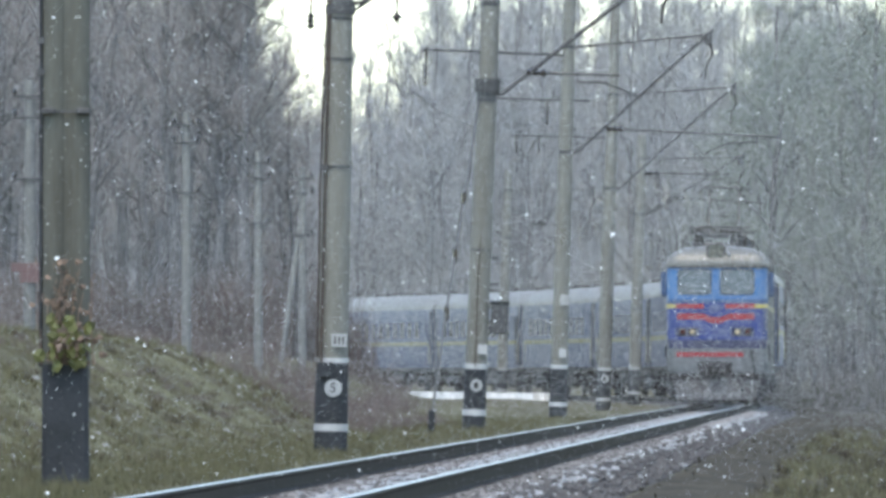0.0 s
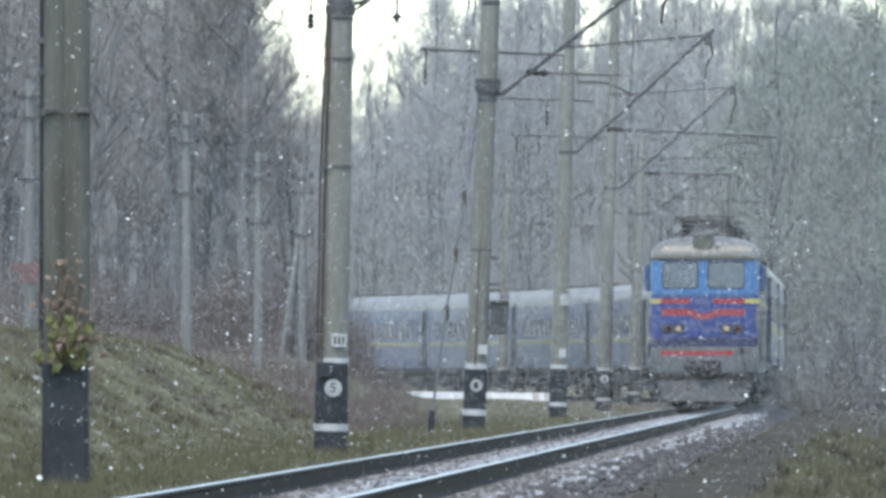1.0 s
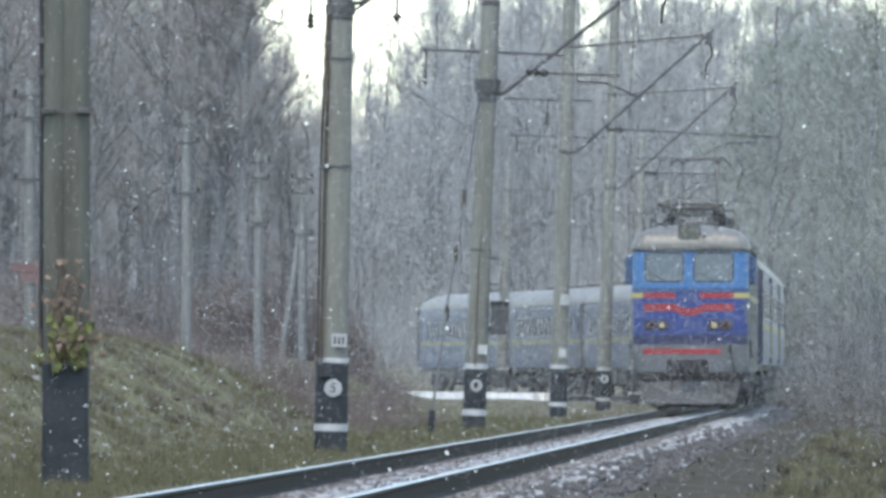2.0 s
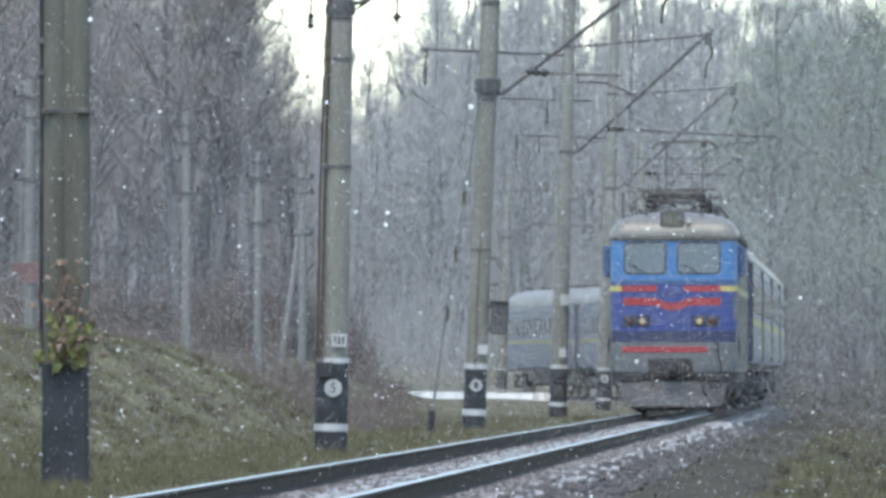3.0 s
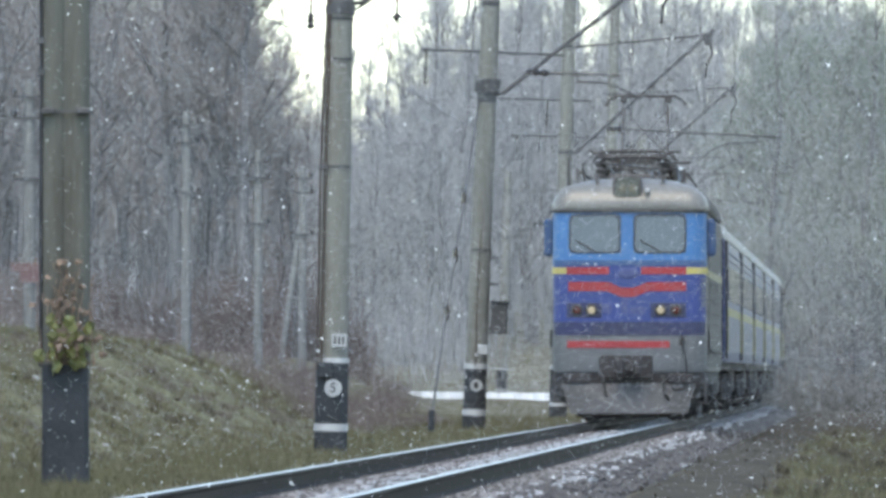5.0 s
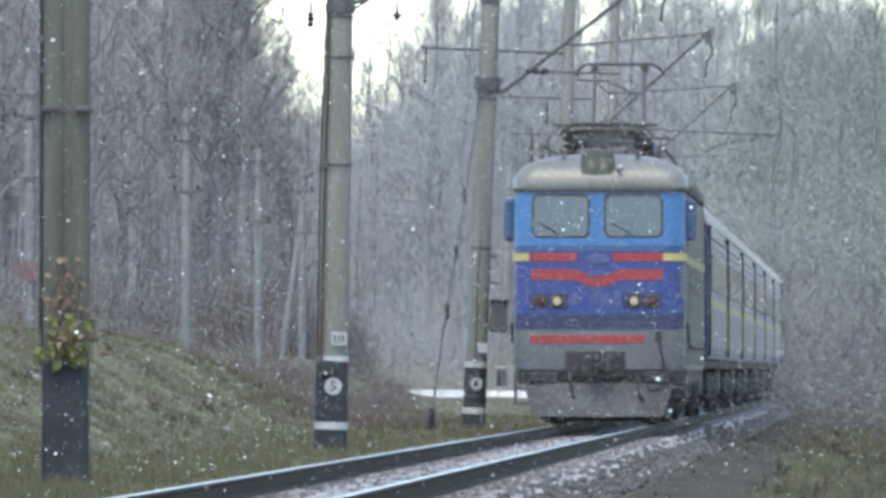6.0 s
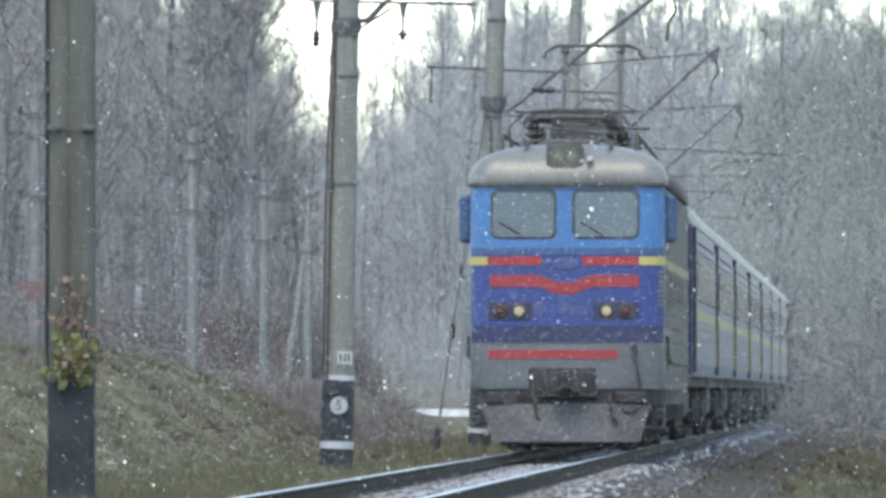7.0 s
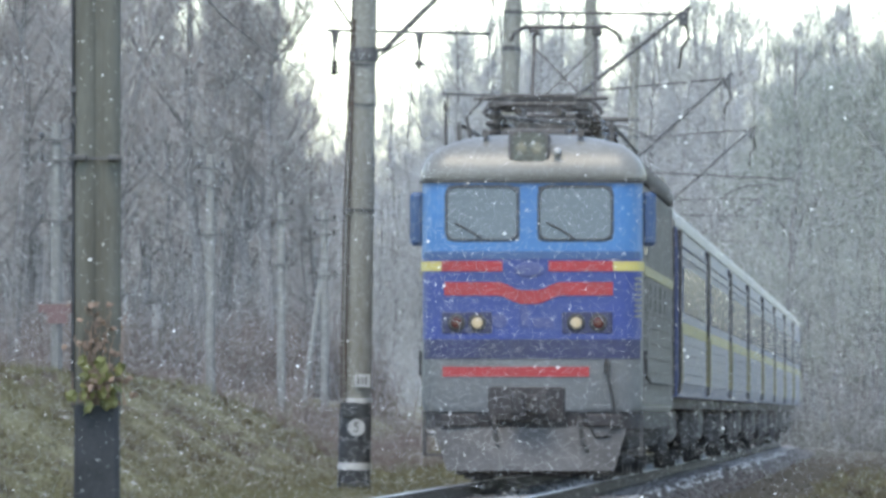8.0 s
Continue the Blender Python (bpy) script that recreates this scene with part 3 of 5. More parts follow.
    for sd in (-1, 1):
        part("buffer_bracket", Geo().box(sd * 0.95 - 0.25, sd * 0.95 + 0.25, -HL - 0.10, -HL + 0.02, 0.72, 0.90, 0.03), M["grime_and_shade"], loco)
        step = Geo()
        for z in (0.35, 0.62):
            step.box(sd * 1.28 - 0.16, sd * 1.28 + 0.16, -9.35, -9.05, z, z + 0.03)
        for yy in (-9.33, -9.07):
            step.box(sd * 1.42 - 0.02, sd * 1.42 + 0.02, yy - 0.02, yy + 0.02, 0.35, 0.95)
        part("step", step, M["plough"], loco)
    pl = Geo().loft([[(-1.28, -HL - 0.02, 0.72), (0, -HL - 0.14, 0.72), (1.24, -HL - 0.02, 0.72), (1.24, -HL + 0.06, 0.72), (0, -HL - 0.06, 0.72), (-1.28, -HL + 0.06, 0.72)],
                     [(-1.10, -HL - 0.16, 0.16), (0, -HL - 0.34, 0.16), (1.08, -HL - 0.16, 0.16), (1.08, -HL - 0.1, 0.16), (0, -HL - 0.28, 0.16), (-1.10, -HL - 0.1, 0.16)]])
    part("plough", pl, M["plough"], loco, "grey steel snow plough")
    for sd in (-1, 1):
        part("guard_iron", Geo().box(sd * 0.80 - 0.09, sd * 0.80 + 0.09, -9.62, -9.5, 0.05, 0.6, 0.02), M["grime_and_shade"], loco, "dark guard iron over the rail")
        part("side_pipe", Geo().tube([(sd * 1.47, -9.25, 1.72), (sd * 1.48, -9.2, 1.42), (sd * 1.48, -6.5, 1.32), (sd * 1.48, 8.6, 1.32)], 0.022, 5), M["rubber"], loco, "dark pipe along the side")
    part("brake_gear", Geo().box(-1.0, 1.0, -9.4, -9.2, 0.1, 0.55, 0.03).box(-0.55, 0.55, -9.55, -9.4, 0.08, 0.3, 0.03), M["grime_and_shade"], loco, "dark brake beam behind the plough")
    part("tank", Geo().box(-1.1, 1.1, -2.0, 2.0, 0.4, 0.9, 0.05), M["grime_and_shade"], loco)
    # roof gear
    for sd in (-1, 1):
        part("roof_rail", Geo().tube([(sd * 1.0, -8.3, 4.42), (sd * 1.0, -8.3, 4.72), (sd * 0.95, 8.3, 4.72), (sd * 0.95, 8.3, 4.42)], 0.03), M["roofgear"], loco)
        part("roof_horn", Geo().tube([(sd * 0.62, -8.9, 4.38), (sd * 0.62, -8.9, 4.55), (sd * 0.62, -9.15, 4.58)], [0.03, 0.03, 0.06]), M["roofgear"], loco)
    for y0, y1, z1, hw in ((-8.3, -7.5, 4.66, 0.45), (-3.4, 3.2, 4.72, 0.8), (6.9, 8.2, 4.75, 0.45)):
        part("roof_box", Geo().box(-hw, hw, y0, y1, 4.42, z1, 0.05), M["roofgear"], loco, "sooty roof equipment box")
    rnd = random.Random(11)
    for k in range(14):
        x, y = rnd.choice((-0.75, -0.45, 0.4, 0.72)) + rnd.uniform(-0.1, 0.1), -7.0 + k * 1.0
        z = 4.45
        prof = [(z, 0.07)]
        for q in range(4):
            prof += [(z + 0.05 + 0.08 * q, 0.05), (z + 0.08 + 0.08 * q, 0.11), (z + 0.11 + 0.08 * q, 0.05)]
        part("roof_insulator", Geo().disc_stack(x, y, prof + [(z + 0.42, 0.04)], 8), M["insul"], loco)
    part("roof_cable", Geo().tube([(-0.7, -7, 4.88), (-0.6, -3, 4.95), (0.5, 1, 4.92), (0.6, 6, 4.9)], 0.025), M["roofgear"], loco)
    part("aerial", Geo().tube([(-1.18, -8.2, 4.3), (-1.18, -8.2, 5.02)], 0.028), M["roofgear"], loco, "thin roof aerial")
    hoop = Geo().tube([(-0.85, -7.9, 4.4), (-0.92, -7.9, 4.82), (-0.7, -7.9, 5.06), (-0.4, -7.9, 5.1), (0.5, -7.9, 5.1)], 0.028)
    part("roof_hoop", hoop, M["roofgear"], loco, "bent roof pipe")
    def collector(y, raised):
        g = Geo().box(-0.62, 0.62, y - 1.25, y - 1.15, 4.97, 5.05).box(-0.62, 0.62, y + 1.15, y + 1.25, 4.97, 5.05).box(-0.66, -0.58, y - 1.25, y + 1.25, 4.96, 5.04).box(0.58, 0.66, y - 1.25, y + 1.25, 4.96, 5.04)
        for x in (-0.6, 0.6):
            for q in (-1.1, 1.1):
                for k in range(4):
                    g.disc_stack(x, y + q, [(4.46 + 0.12 * k, 0.06), (4.52 + 0.12 * k, 0.12), (4.56 + 0.12 * k, 0.06)], 8)
        c = part("pantograph", g, M["roofgear"], loco, "raised current collector" if raised else "folded current collector")
        knee, top = (5.14, 6.45) if raised else (5.0, 5.14)
        ky, ty = y - 1.5, y - (0.1 if raised else -1.0)
        for x in (-0.45, 0.45):
            part("upper_arm", Geo().tube([(x, ky, knee), (x * 0.98, ty, top - 0.04)], [0.036, 0.03]), M["roofgear"], c)
            part("lower_arm", Geo().tube([(x * 1.2, y + 0.7, 5.03), (x, ky, knee)], [0.05, 0.04]), M["roofgear"], c)
            part("spring", Geo().tube([(x * 0.6, y - 1.0, 4.92), (x * 0.6, y + 0.8, 4.95)], 0.055), M["roofgear"], c)
            part("spring_box", Geo().box(x - 0.07, x + 0.07, ty - 0.2, ty + 0.2, top - 0.12, top - 0.03, 0.015), M["roofgear"], c)
        part("cross_tube", Geo().tube([(-0.52, ky, knee), (0.52, ky, knee)], 0.032), M["roofgear"], c)
        part("cross_tube", Geo().tube([(-0.9, y, 5.12), (0.9, y, 5.12)], 0.03), M["roofgear"], c)
        if raised:
            part("brace", Geo().tube([(-0.45, ky + 0.15, knee + 0.1), (0.44, ty - 0.3, top - 0.3)], 0.013, 4), M["roofgear"], c)
            part("brace", Geo().tube([(0.45, ky + 0.15, knee + 0.1), (-0.44, ty - 0.3, top - 0.3)], 0.013, 4), M["roofgear"], c)
        for o in (-0.13, 0.13):
            part("contact_strip", Geo().tube([(-0.8, ty + o, top - 0.2), (-0.73, ty + o, top - 0.08), (-0.58, ty + o, top), (0.58, ty + o, top), (0.73, ty + o, top - 0.08), (0.8, ty + o, top - 0.2)], 0.028), M["roofgear"], c, "bowed contact strip with drooping horns")

    collector(-5.9, False)
    collector(5.3, True)
    # dark plate that paints the shade behind the locomotive
    rear = Geo().loft([[(x * 0.94, HL + o, z) for x, z in ((-HW, 1.0), (HW, 1.0), (HW, 3.9), (-HW, 3.9))] for o in (-0.02, 0.03)])
    part("end_wall", rear, M["grime_and_shade"], loco, "rear end darkened for the gap's shade")
    wheels = []
    for y in (-5.1, 5.1):
        wheels += bogie(loco, y, (-2.1, 0.1, 2.3), 0.625, 2.3)[1]
    return loco, wheels


# ---------------------------------------------------------------- the carriages
def coach_ring(y, inset=0.0):
    pts = [(-1.50, 1.15), (-1.53, 1.4), (-1.53, 3.3), (-1.49, 3.68)]
    return [(x * (1 - inset), y, z) for x, z in pts] + [(-x * (1 - inset), y, z) for x, z in reversed(pts)]


def build_coach():
    coach = base("passenger_carriage", Matrix(), "blue passenger carriage with a yellow stripe and grey roof", "carriage", "carriages of the train")
    L = 11.95
    part("body", Geo().loft([coach_ring(-L, 0.02), coach_ring(-L + 0.05), coach_ring(L - 0.05), coach_ring(L, 0.02)]), M["coach"], coach)
    arch = [(-1.52, 3.66), (-1.50, 3.80), (-1.38, 3.98), (-1.1, 4.16), (-0.7, 4.29), (0, 4.35), (0.7, 4.29), (1.1, 4.16), (1.38, 3.98), (1.50, 3.80), (1.52, 3.66)]
    part("roof", Geo().loft([[(x * k, y, 3.66 + (z - 3.66) * h) for x, z in arch] for y, k, h in ((-L, 0.97, 0.72), (-L + 0.5, 1, 0.9), (-L + 1.4, 1, 1), (L - 1.4, 1, 1), (L - 0.5, 1, 0.9), (L, 0.97, 0.72))]), M["coach_roof"], coach, "light grey arched roof", True)
    pane_me = {}
    for sd in (-1, 1):
        part("stripe", Geo().box(sd * 1.53 - 0.012, sd * 1.53 + 0.012, -L + 0.9, L - 0.9, 2.10, 2.27), M["faded"], coach, "faded yellow stripe")
        for z in (1.35, 1.5, 1.65, 1.8, 1.95, 3.25, 3.4):
            part("rib", Geo().box(sd * 1.53 - 0.02, sd * 1.53 + 0.02, -L + 0.9, L - 0.9, z, z + 0.045), M["coach"], coach)
        if sd not in pane_me:
            g = Geo().box(-0.02, 0.02, -0.6, 0.6, 2.42, 3.12, 0.008)
            pane_me[sd] = g.mesh("window", M["coach_glass"])
        for k in range(11):
            w = part("window", pane_me[sd], None, coach)
            w.location = (sd * 1.53, -8.6 + 1.72 * k, 0)
        for y in (-10.9, 10.9):
            part("door", Geo().box(sd * 1.50 - 0.03, sd * 1.50 + 0.03, y - 0.42, y + 0.42, 1.25, 3.3, 0.01), M["navy"], coach, "dark vestibule door")
            part("door_rail", Geo().tube([(sd * 1.56, y - 0.55, 1.35), (sd * 1.56, y - 0.55, 2.2)], 0.018, 5), M["faded"], coach, "yellow grab rail")
    for y in (-L, L):
        # black side strips and dark end walls paint the shade between carriages
        sgn = 1 if y > 0 else -1
        for sd in (-1, 1):
            part("end_pillar", Geo().box(sd * 1.53 - 0.03, sd * 1.53 + 0.035, y - sgn * 0.15 - 0.12, y - sgn * 0.15 + 0.12, 1.2, 3.62, 0.01), M["rubber"], coach, "black strip for the shaded gap")
        part("end_wall", Geo().box(-1.46, 1.46, min(y, y + sgn * 0.02), max(y, y + sgn * 0.02), 1.18, 3.66), M["grime_and_shade"], coach, "end wall darkened for the gap's shade")
        part("gangway", Geo().box(-0.75, 0.75, min(y, y + sgn * 0.32), max(y, y + sgn * 0.32), 1.2, 3.5, 0.06), M["rubber"], coach, "black rubber gangway bellows")
    part("underframe", Geo().box(-1.35, 1.35, -L + 0.1, L - 0.1, 0.98, 1.16).box(-1.2, 1.2, -3.5, 0.5, 0.45, 1.0, 0.05).box(-1.15, 1.15, 1.4, 4.6, 0.5, 1.0, 0.05), M["grime_and_shade"], coach, "dark underframe with boxes")
    for k in range(6):
        part("roof_vent", Geo().box(-0.25, 0.25, -8.4 + 3.4 * k, -7.8 + 3.4 * k, 4.30, 4.47, 0.04), M["roofgear"], coach)
    for y in (-8.5, 8.5):
        bogie(coach, y, (-1.2, 1.2), 0.49, 1.2)
    return coach


def rail_pose(s_mid, half):
    """Pose of a vehicle whose bogies stand half a base before and behind s_mid."""
    ax, ay, _ = course(s_mid - half)
    bx, by, _ = course(s_mid + half)
    return pose((ax + bx) / 2, (ay + by) / 2, 0, 0, 0, -math.degrees(math.atan2(bx - ax, by - ay)))


loco, loco_wheels = build_loco()
coaches = [build_coach()]
for k in range(7):
    coaches.append(copy_thing(coaches[0], Matrix()))


# ---------------------------------------------------------------- line-side poles
def insulator(parent, x, y, z, n=3, drop=0.5, r=0.10):
    prof, q = [(z, 0.02)], z - drop * 0.35
    prof.append((q, 0.02))
    step = drop * 0.65 / n
    for k in range(n):
        prof += [(q - 0.25 * step, r * 0.45), (q - 0.55 * step, r), (q - 0.65 * step, r * 0.35)]
        q -= step
    prof.append((q, 0.015))
    return part("insulator", Geo().disc_stack(x, y, list(reversed(prof)), 10), M["insul"], parent, "hanging ribbed insulator")


def round_pole(parent, h, r0, r1, band=(0.28, 0.38, 1.14, 1.22), rnd=None):
    """Tapered concrete pole with a tarred foot and white rings; z from the ground."""
    b0, b1, b2, b3 = band
    rad = lambda z: r0 + (r1 - r0) * z / h
    part("shaft", Geo().disc_stack(0, 0, [(b2, rad(b2)), (h * 0.5, rad(h * 0.5)), (h, rad(h)), (h + 0.02, rad(h) * 0.8)], 20), M["concrete"], parent, smooth=True)
    part("tarred_foot", Geo().disc_stack(0, 0, [(-0.6, r0 + 0.006), (b0, rad(b0) + 0.006), (b2, rad(b2) + 0.006)], 20), M["tar"], parent, "black tarred foot", True)
    part("white_ring", Geo().disc_stack(0, 0, [(b0, rad(b0) + 0.012), (b1, rad(b1) + 0.012)], 20), M["white"], parent, "white painted ring", True)
    part("white_ring", Geo().disc_stack(0, 0, [(b2, rad(b2) + 0.012), (b3, rad(b3) + 0.012)], 20), M["white"], parent, "white painted ring", True)
    return rad


def strap(parent, rad, z, w=0.05):
    r = rad(z) + 0.015
    part("strap", Geo().disc_stack(0, 0, [(z, r), (z + w, r)], 16), M["steel"], parent)


def number_disc(parent, r, z, text=None):
    d = part("number_disc", Geo().disc_y(0.02, z, -r - 0.03, -r - 0.005, [(0, 0.115), (1, 0.12)], 24), M["white"], parent, "round white number plate")
    if text:
        cu = bpy.data.curves.new("digit", "FONT")
        cu.body, cu.size, cu.align_x, cu.align_y, cu.extrude = text, 0.19, "CENTER", "CENTER", 0.002
        cu.materials.append(M["black"])
        ob = new("digit", cu)
        dg = bpy.context.evaluated_depsgraph_get()
        me = bpy.data.meshes.new_from_object(ob.evaluated_get(dg))
        bpy.data.objects.remove(ob)
        t = part("digit", me, None, d, "black figure")
        t.matrix_local = pose(0.02, -r - 0.034, z, 90, 0, 0)
    else:
        part("digit", Geo().box(-0.025, 0.055, -r - 0.036, -r - 0.03, z - 0.06, z + 0.06), M["black"], d, "worn dark figure")


def console(parent, rad, track_u, z0, tip, tie_z, arm=None, hook=None):
    """Bracket arm: strut from z0 up to tip (u, z), tie rod, steady arm and hook over the track."""
    r = rad(z0)
    tu, tz = tip
    strap(parent, rad, z0 - 0.05, 0.09)
    strap(parent, rad, tie_z - 0.04, 0.08)
    c = part("console", Geo().tube([(r, 0, z0), (r + 0.12, 0, z0 + 0.02), (tu, 0, tz), (tu + 0.12, 0, tz + 0.1)], 0.04, 8), M["steel"], parent, "sloping steel bracket arm")
    part("tie_rod", Geo().tube([(rad(tie_z), 0, tie_z), (tu - 0.1, 0, tz - 0.05)], 0.028, 6), M["steel"], c)
    part("clamp", Geo().box(tu - 0.09, tu + 0.10, -0.06, 0.06, tz - 0.28, tz + 0.02, 0.02), M["steel"], c)
    part("hanger", Geo().tube([(tu + 0.05, 0, tz - 0.25), (tu + 0.12, 0, tz - 0.5), (tu - 0.02, 0, tz - 0.75), (tu - 0.04, 0, tz - 1.1)], 0.03, 6), M["insul"], c, "chain of brown insulators")
    if arm:
        (a0, az0), (a1, az1) = arm
        s = part("steady_arm", Geo().tube([(a0, 0, az0), (a1, 0, az1)], 0.028, 6), M["steel"], c)
        part("arm_insulator", Geo().disc_x(0, az0, a0, a0 + 0.45, [(0, 0.03), (0.15, 0.075), (0.3, 0.035), (0.45, 0.075), (0.6, 0.035), (0.8, 0.075), (1, 0.03)], 8), M["insul"], s)
        if hook:
            part("hook", Geo().tube([(hook[0][0], 0, az1 + (az0 - az1) * 0.1)] + [(u, 0, z) for u, z in hook], 0.022, 5), M["steel"], s)
    return c


def build_mast(s, u, h, r0, r1, ground, lean=1.8, group="masts along the track", label="round grey concrete mast with a tarred foot and white rings"):
    p = beside(s, u, ground)
    mast = base("catenary_mast", pose(p.x, p.y, p.z, 0, lean, 0), label, "mast", group)
    return mast, p


BAND = (0.26, 0.36, 1.19, 1.28)
# mast with the figure 5
m2, p2 = build_mast(155, -2.76, 11.2, 0.22, 0.13, -0.14, 1.3, label="round concrete mast with a white number disc and tarred foot")
rad2 = round_pole(m2, 11.2, 0.222, 0.135, (0.265, 0.365, 1.19, 1.26))
number_disc(m2, rad2(0.85), 0.85, "5")
pl = part("number_plate", Geo().box(-0.02, 0.19, -0.24, -0.215, 1.41, 1.59), M["white"], m2, "square white plate with dark figures")
for x in (0.03, 0.09, 0.14):
    part("figure_bar", Geo().box(x - 0.012, x + 0.012, -0.246, -0.24, 1.45, 1.55), M["black"], pl)
part("conduit", Geo().tube([(-0.15, -0.20, 1.1), (-0.155, -0.17, 3.4), (-0.13, -0.12, 6.5)], 0.022, 6), M["pipe"], m2, "rusty conduit")
part("conduit", Geo().tube([(-0.20, -0.12, 1.1), (-0.22, -0.10, 3.6), (-0.17, -0.08, 6.5), (-0.15, -0.08, 7.6)], 0.018, 6), M["pipe"], m2, "rusty conduit")
part("bracket", Geo().box(-0.24, -0.12, -0.22, -0.10, 3.82, 3.88), M["steel"], m2)
part("foot_box", Geo().box(-0.2, 0.02, -0.27, -0.19, 0.98, 1.2, 0.02), M["tar"], m2, "small black box")
for z in (3.84, 5.3, 5.85):
    strap(m2, rad2, z, 0.035)
console(m2, rad2, 3, 6.08, (3.2, 9.1), 8.95)
part("collar", Geo().disc_stack(0, 0, [(5.92, 0.21), (6.05, 0.21)], 14), M["steel"], m2)
x2 = part("cross_arm", Geo().box(-0.52, 1.75, -0.06, 0.0, 6.32, 6.36), M["steel"], m2, "thin steel cross arm")
insulator(x2, -0.40, -0.03, 6.05, 3, 0.34)
insulator(x2, 0.77, -0.03, 6.05, 1, 0.22)
for x in (-0.40, 0.77):
    part("arm_pendant", Geo().add([(x - 0.06, -0.05, 6.32), (x + 0.06, -0.05, 6.32), (x, -0.05, 5.98), (x - 0.06, -0.01, 6.32), (x + 0.06, -0.01, 6.32), (x, -0.01, 5.98)], [(0, 1, 2), (5, 4, 3), (0, 3, 4, 1), (1, 4, 5, 2), (2, 5, 3, 0)]), M["steel"], x2, "triangular steel pendant")
part("arm_brace", Geo().tube([(0.14, 0, 5.95), (0.6, 0, 6.25)], 0.02, 5), M["steel"], x2)
part("arm_brace", Geo().tube([(-0.10, 0, 6.3), (-0.45, 0, 6.8)], 0.02, 5), M["steel"], x2)

m3, p3 = build_mast(219, -3.114, 11.6, 0.22, 0.15, -0.14, 2.35, label="leaning concrete mast with a metal box and guy wire")
rad3 = round_pole(m3, 11.6, 0.215, 0.15, (0.24, 0.36, 1.13, 1.24))
number_disc(m3, rad3(0.85), 0.82)
part("number_plate", Geo().box(0.02, 0.2, -0.24, -0.215, 1.42, 1.6), M["white"], m3, "worn white plate")
for z in (6.25, 6.52, 8.1, 3.4):
    strap(m3, rad3, z, 0.10 if z > 6 else 0.04)
part("collar", Geo().disc_stack(0, 0, [(6.45, 0.25), (6.7, 0.26)], 12), M["steel"], m3, "heavy clamp collar")
console(m3, rad3, 3, 6.42, (3.32, 9.0), 8.86, arm=((0.72, 6.86), (2.53, 6.87)), hook=[(1.72, 6.72), (2.25, 6.72), (2.6, 6.60), (2.9, 6.47)])
x3 = part("cross_arm", Geo().box(-1.30, 1.45, -0.05, 0.0, 7.19, 7.24), M["steel"], m3, "thin steel cross arm")
insulator(x3, -1.20, -0.03, 7.19, 4, 0.66, 0.05)
bx = part("switch_box", Geo().box(0.24, 0.56, -0.16, 0.10, 1.82, 2.42, 0.02), M["steel"], m3, "grey metal switch box")
part("lid", Geo().box(0.22, 0.58, -0.19, 0.13, 2.38, 2.45), M["tar"], bx)
part("bracket", Geo().box(0.1, 0.26, -0.03, 0.03, 1.9, 1.95).box(0.1, 0.26, -0.03, 0.03, 2.3, 2.35), M["steel"], bx)
part("conduit", Geo().tube([(-0.02, -0.22, 1.2), (-0.03, -0.19, 3.0), (0.05, -0.16, 5.0)], 0.018, 6), M["pipe"], m3)
for z in (3.25, 2.75):
    part("peg", Geo().box(0.16, 0.36, -0.04, 0.04, z, z + 0.04), M["steel"], m3)
guy = part("guy_wire", Geo().tube([(-0.15, 0, 6.3), (-0.36, -4.0, 4.3), (-0.62, -8.5, 2.1), (-0.80, -12, 0.2)], 0.026, 5), M["wire"], m3, "steel guy wire")
for q in (0.34, 0.52, 0.70):
    part("turnbuckle", Geo().disc_stack(-0.15 - 0.65 * q, -12 * q, [(6.25 - 6.1 * q, 0.02), (6.31 - 6.1 * q, 0.05), (6.5 - 6.1 * q, 0.05), (6.56 - 6.1 * q, 0.02)], 8), M["insul"], guy)
part("anchor", Geo().box(-0.86, -0.74, -12.1, -11.9, -0.2, 0.35, 0.02), M["tar"], guy)

m4, p4 = build_mast(280, -3.241, 12.0, 0.2, 0.13, -0.20, 1.7)
rad4 = round_pole(m4, 12.0, 0.215, 0.135, (0.30, 0.40, 1.22, 1.32))
part("number_plate", Geo().box(-0.02, 0.16, -0.24, -0.215, 1.5, 1.72), M["white"], m4, "worn white plate")
part("notice", Geo().box(-0.02, 0.2, -0.24, -0.215, 2.78, 3.05), M["white"], m4, "worn white notice")
console(m4, rad4, 3, 6.54, (3.42, 9.55), 9.12, arm=((0.97, 7.14), (5.17, 7.06)), hook=[(4.69, 6.92), (4.0, 6.87), (3.7, 6.76), (3.42, 6.60)])
x4 = part("cross_arm", Geo().box(-1.71, 0.6, -0.05, 0.0, 7.78, 7.83), M["steel"], m4, "thin steel cross arm")
insulator(x4, -0.48, -0.03, 7.78, 3, 0.6, 0.07)

m5, p5 = build_mast(333, -3.435, 12.2, 0.2, 0.13, -0.20, 1.8)
rad5 = round_pole(m5, 12.2, 0.215, 0.135, (0.30, 0.40, 1.18, 1.28))
number_disc(m5, rad5(0.9), 0.95)
console(m5, rad5, 3, 6.51, (3.5, 9.6), 9.24, arm=((0.98, 6.98), (3.46, 7.02)), hook=[(3.3, 6.9), (3.0, 6.85), (2.9, 6.6)])
x5 = part("cross_arm", Geo().box(-2.95, 0.1, -0.05, 0.0, 7.94, 7.99), M["steel"], m5, "thin steel cross arm")
insulator(x5, -2.75, -0.03, 8.0, 3, 0.55, 0.06)
insulator(x5, -2.1, -0.03, 8.0, 3, 0.55, 0.06)

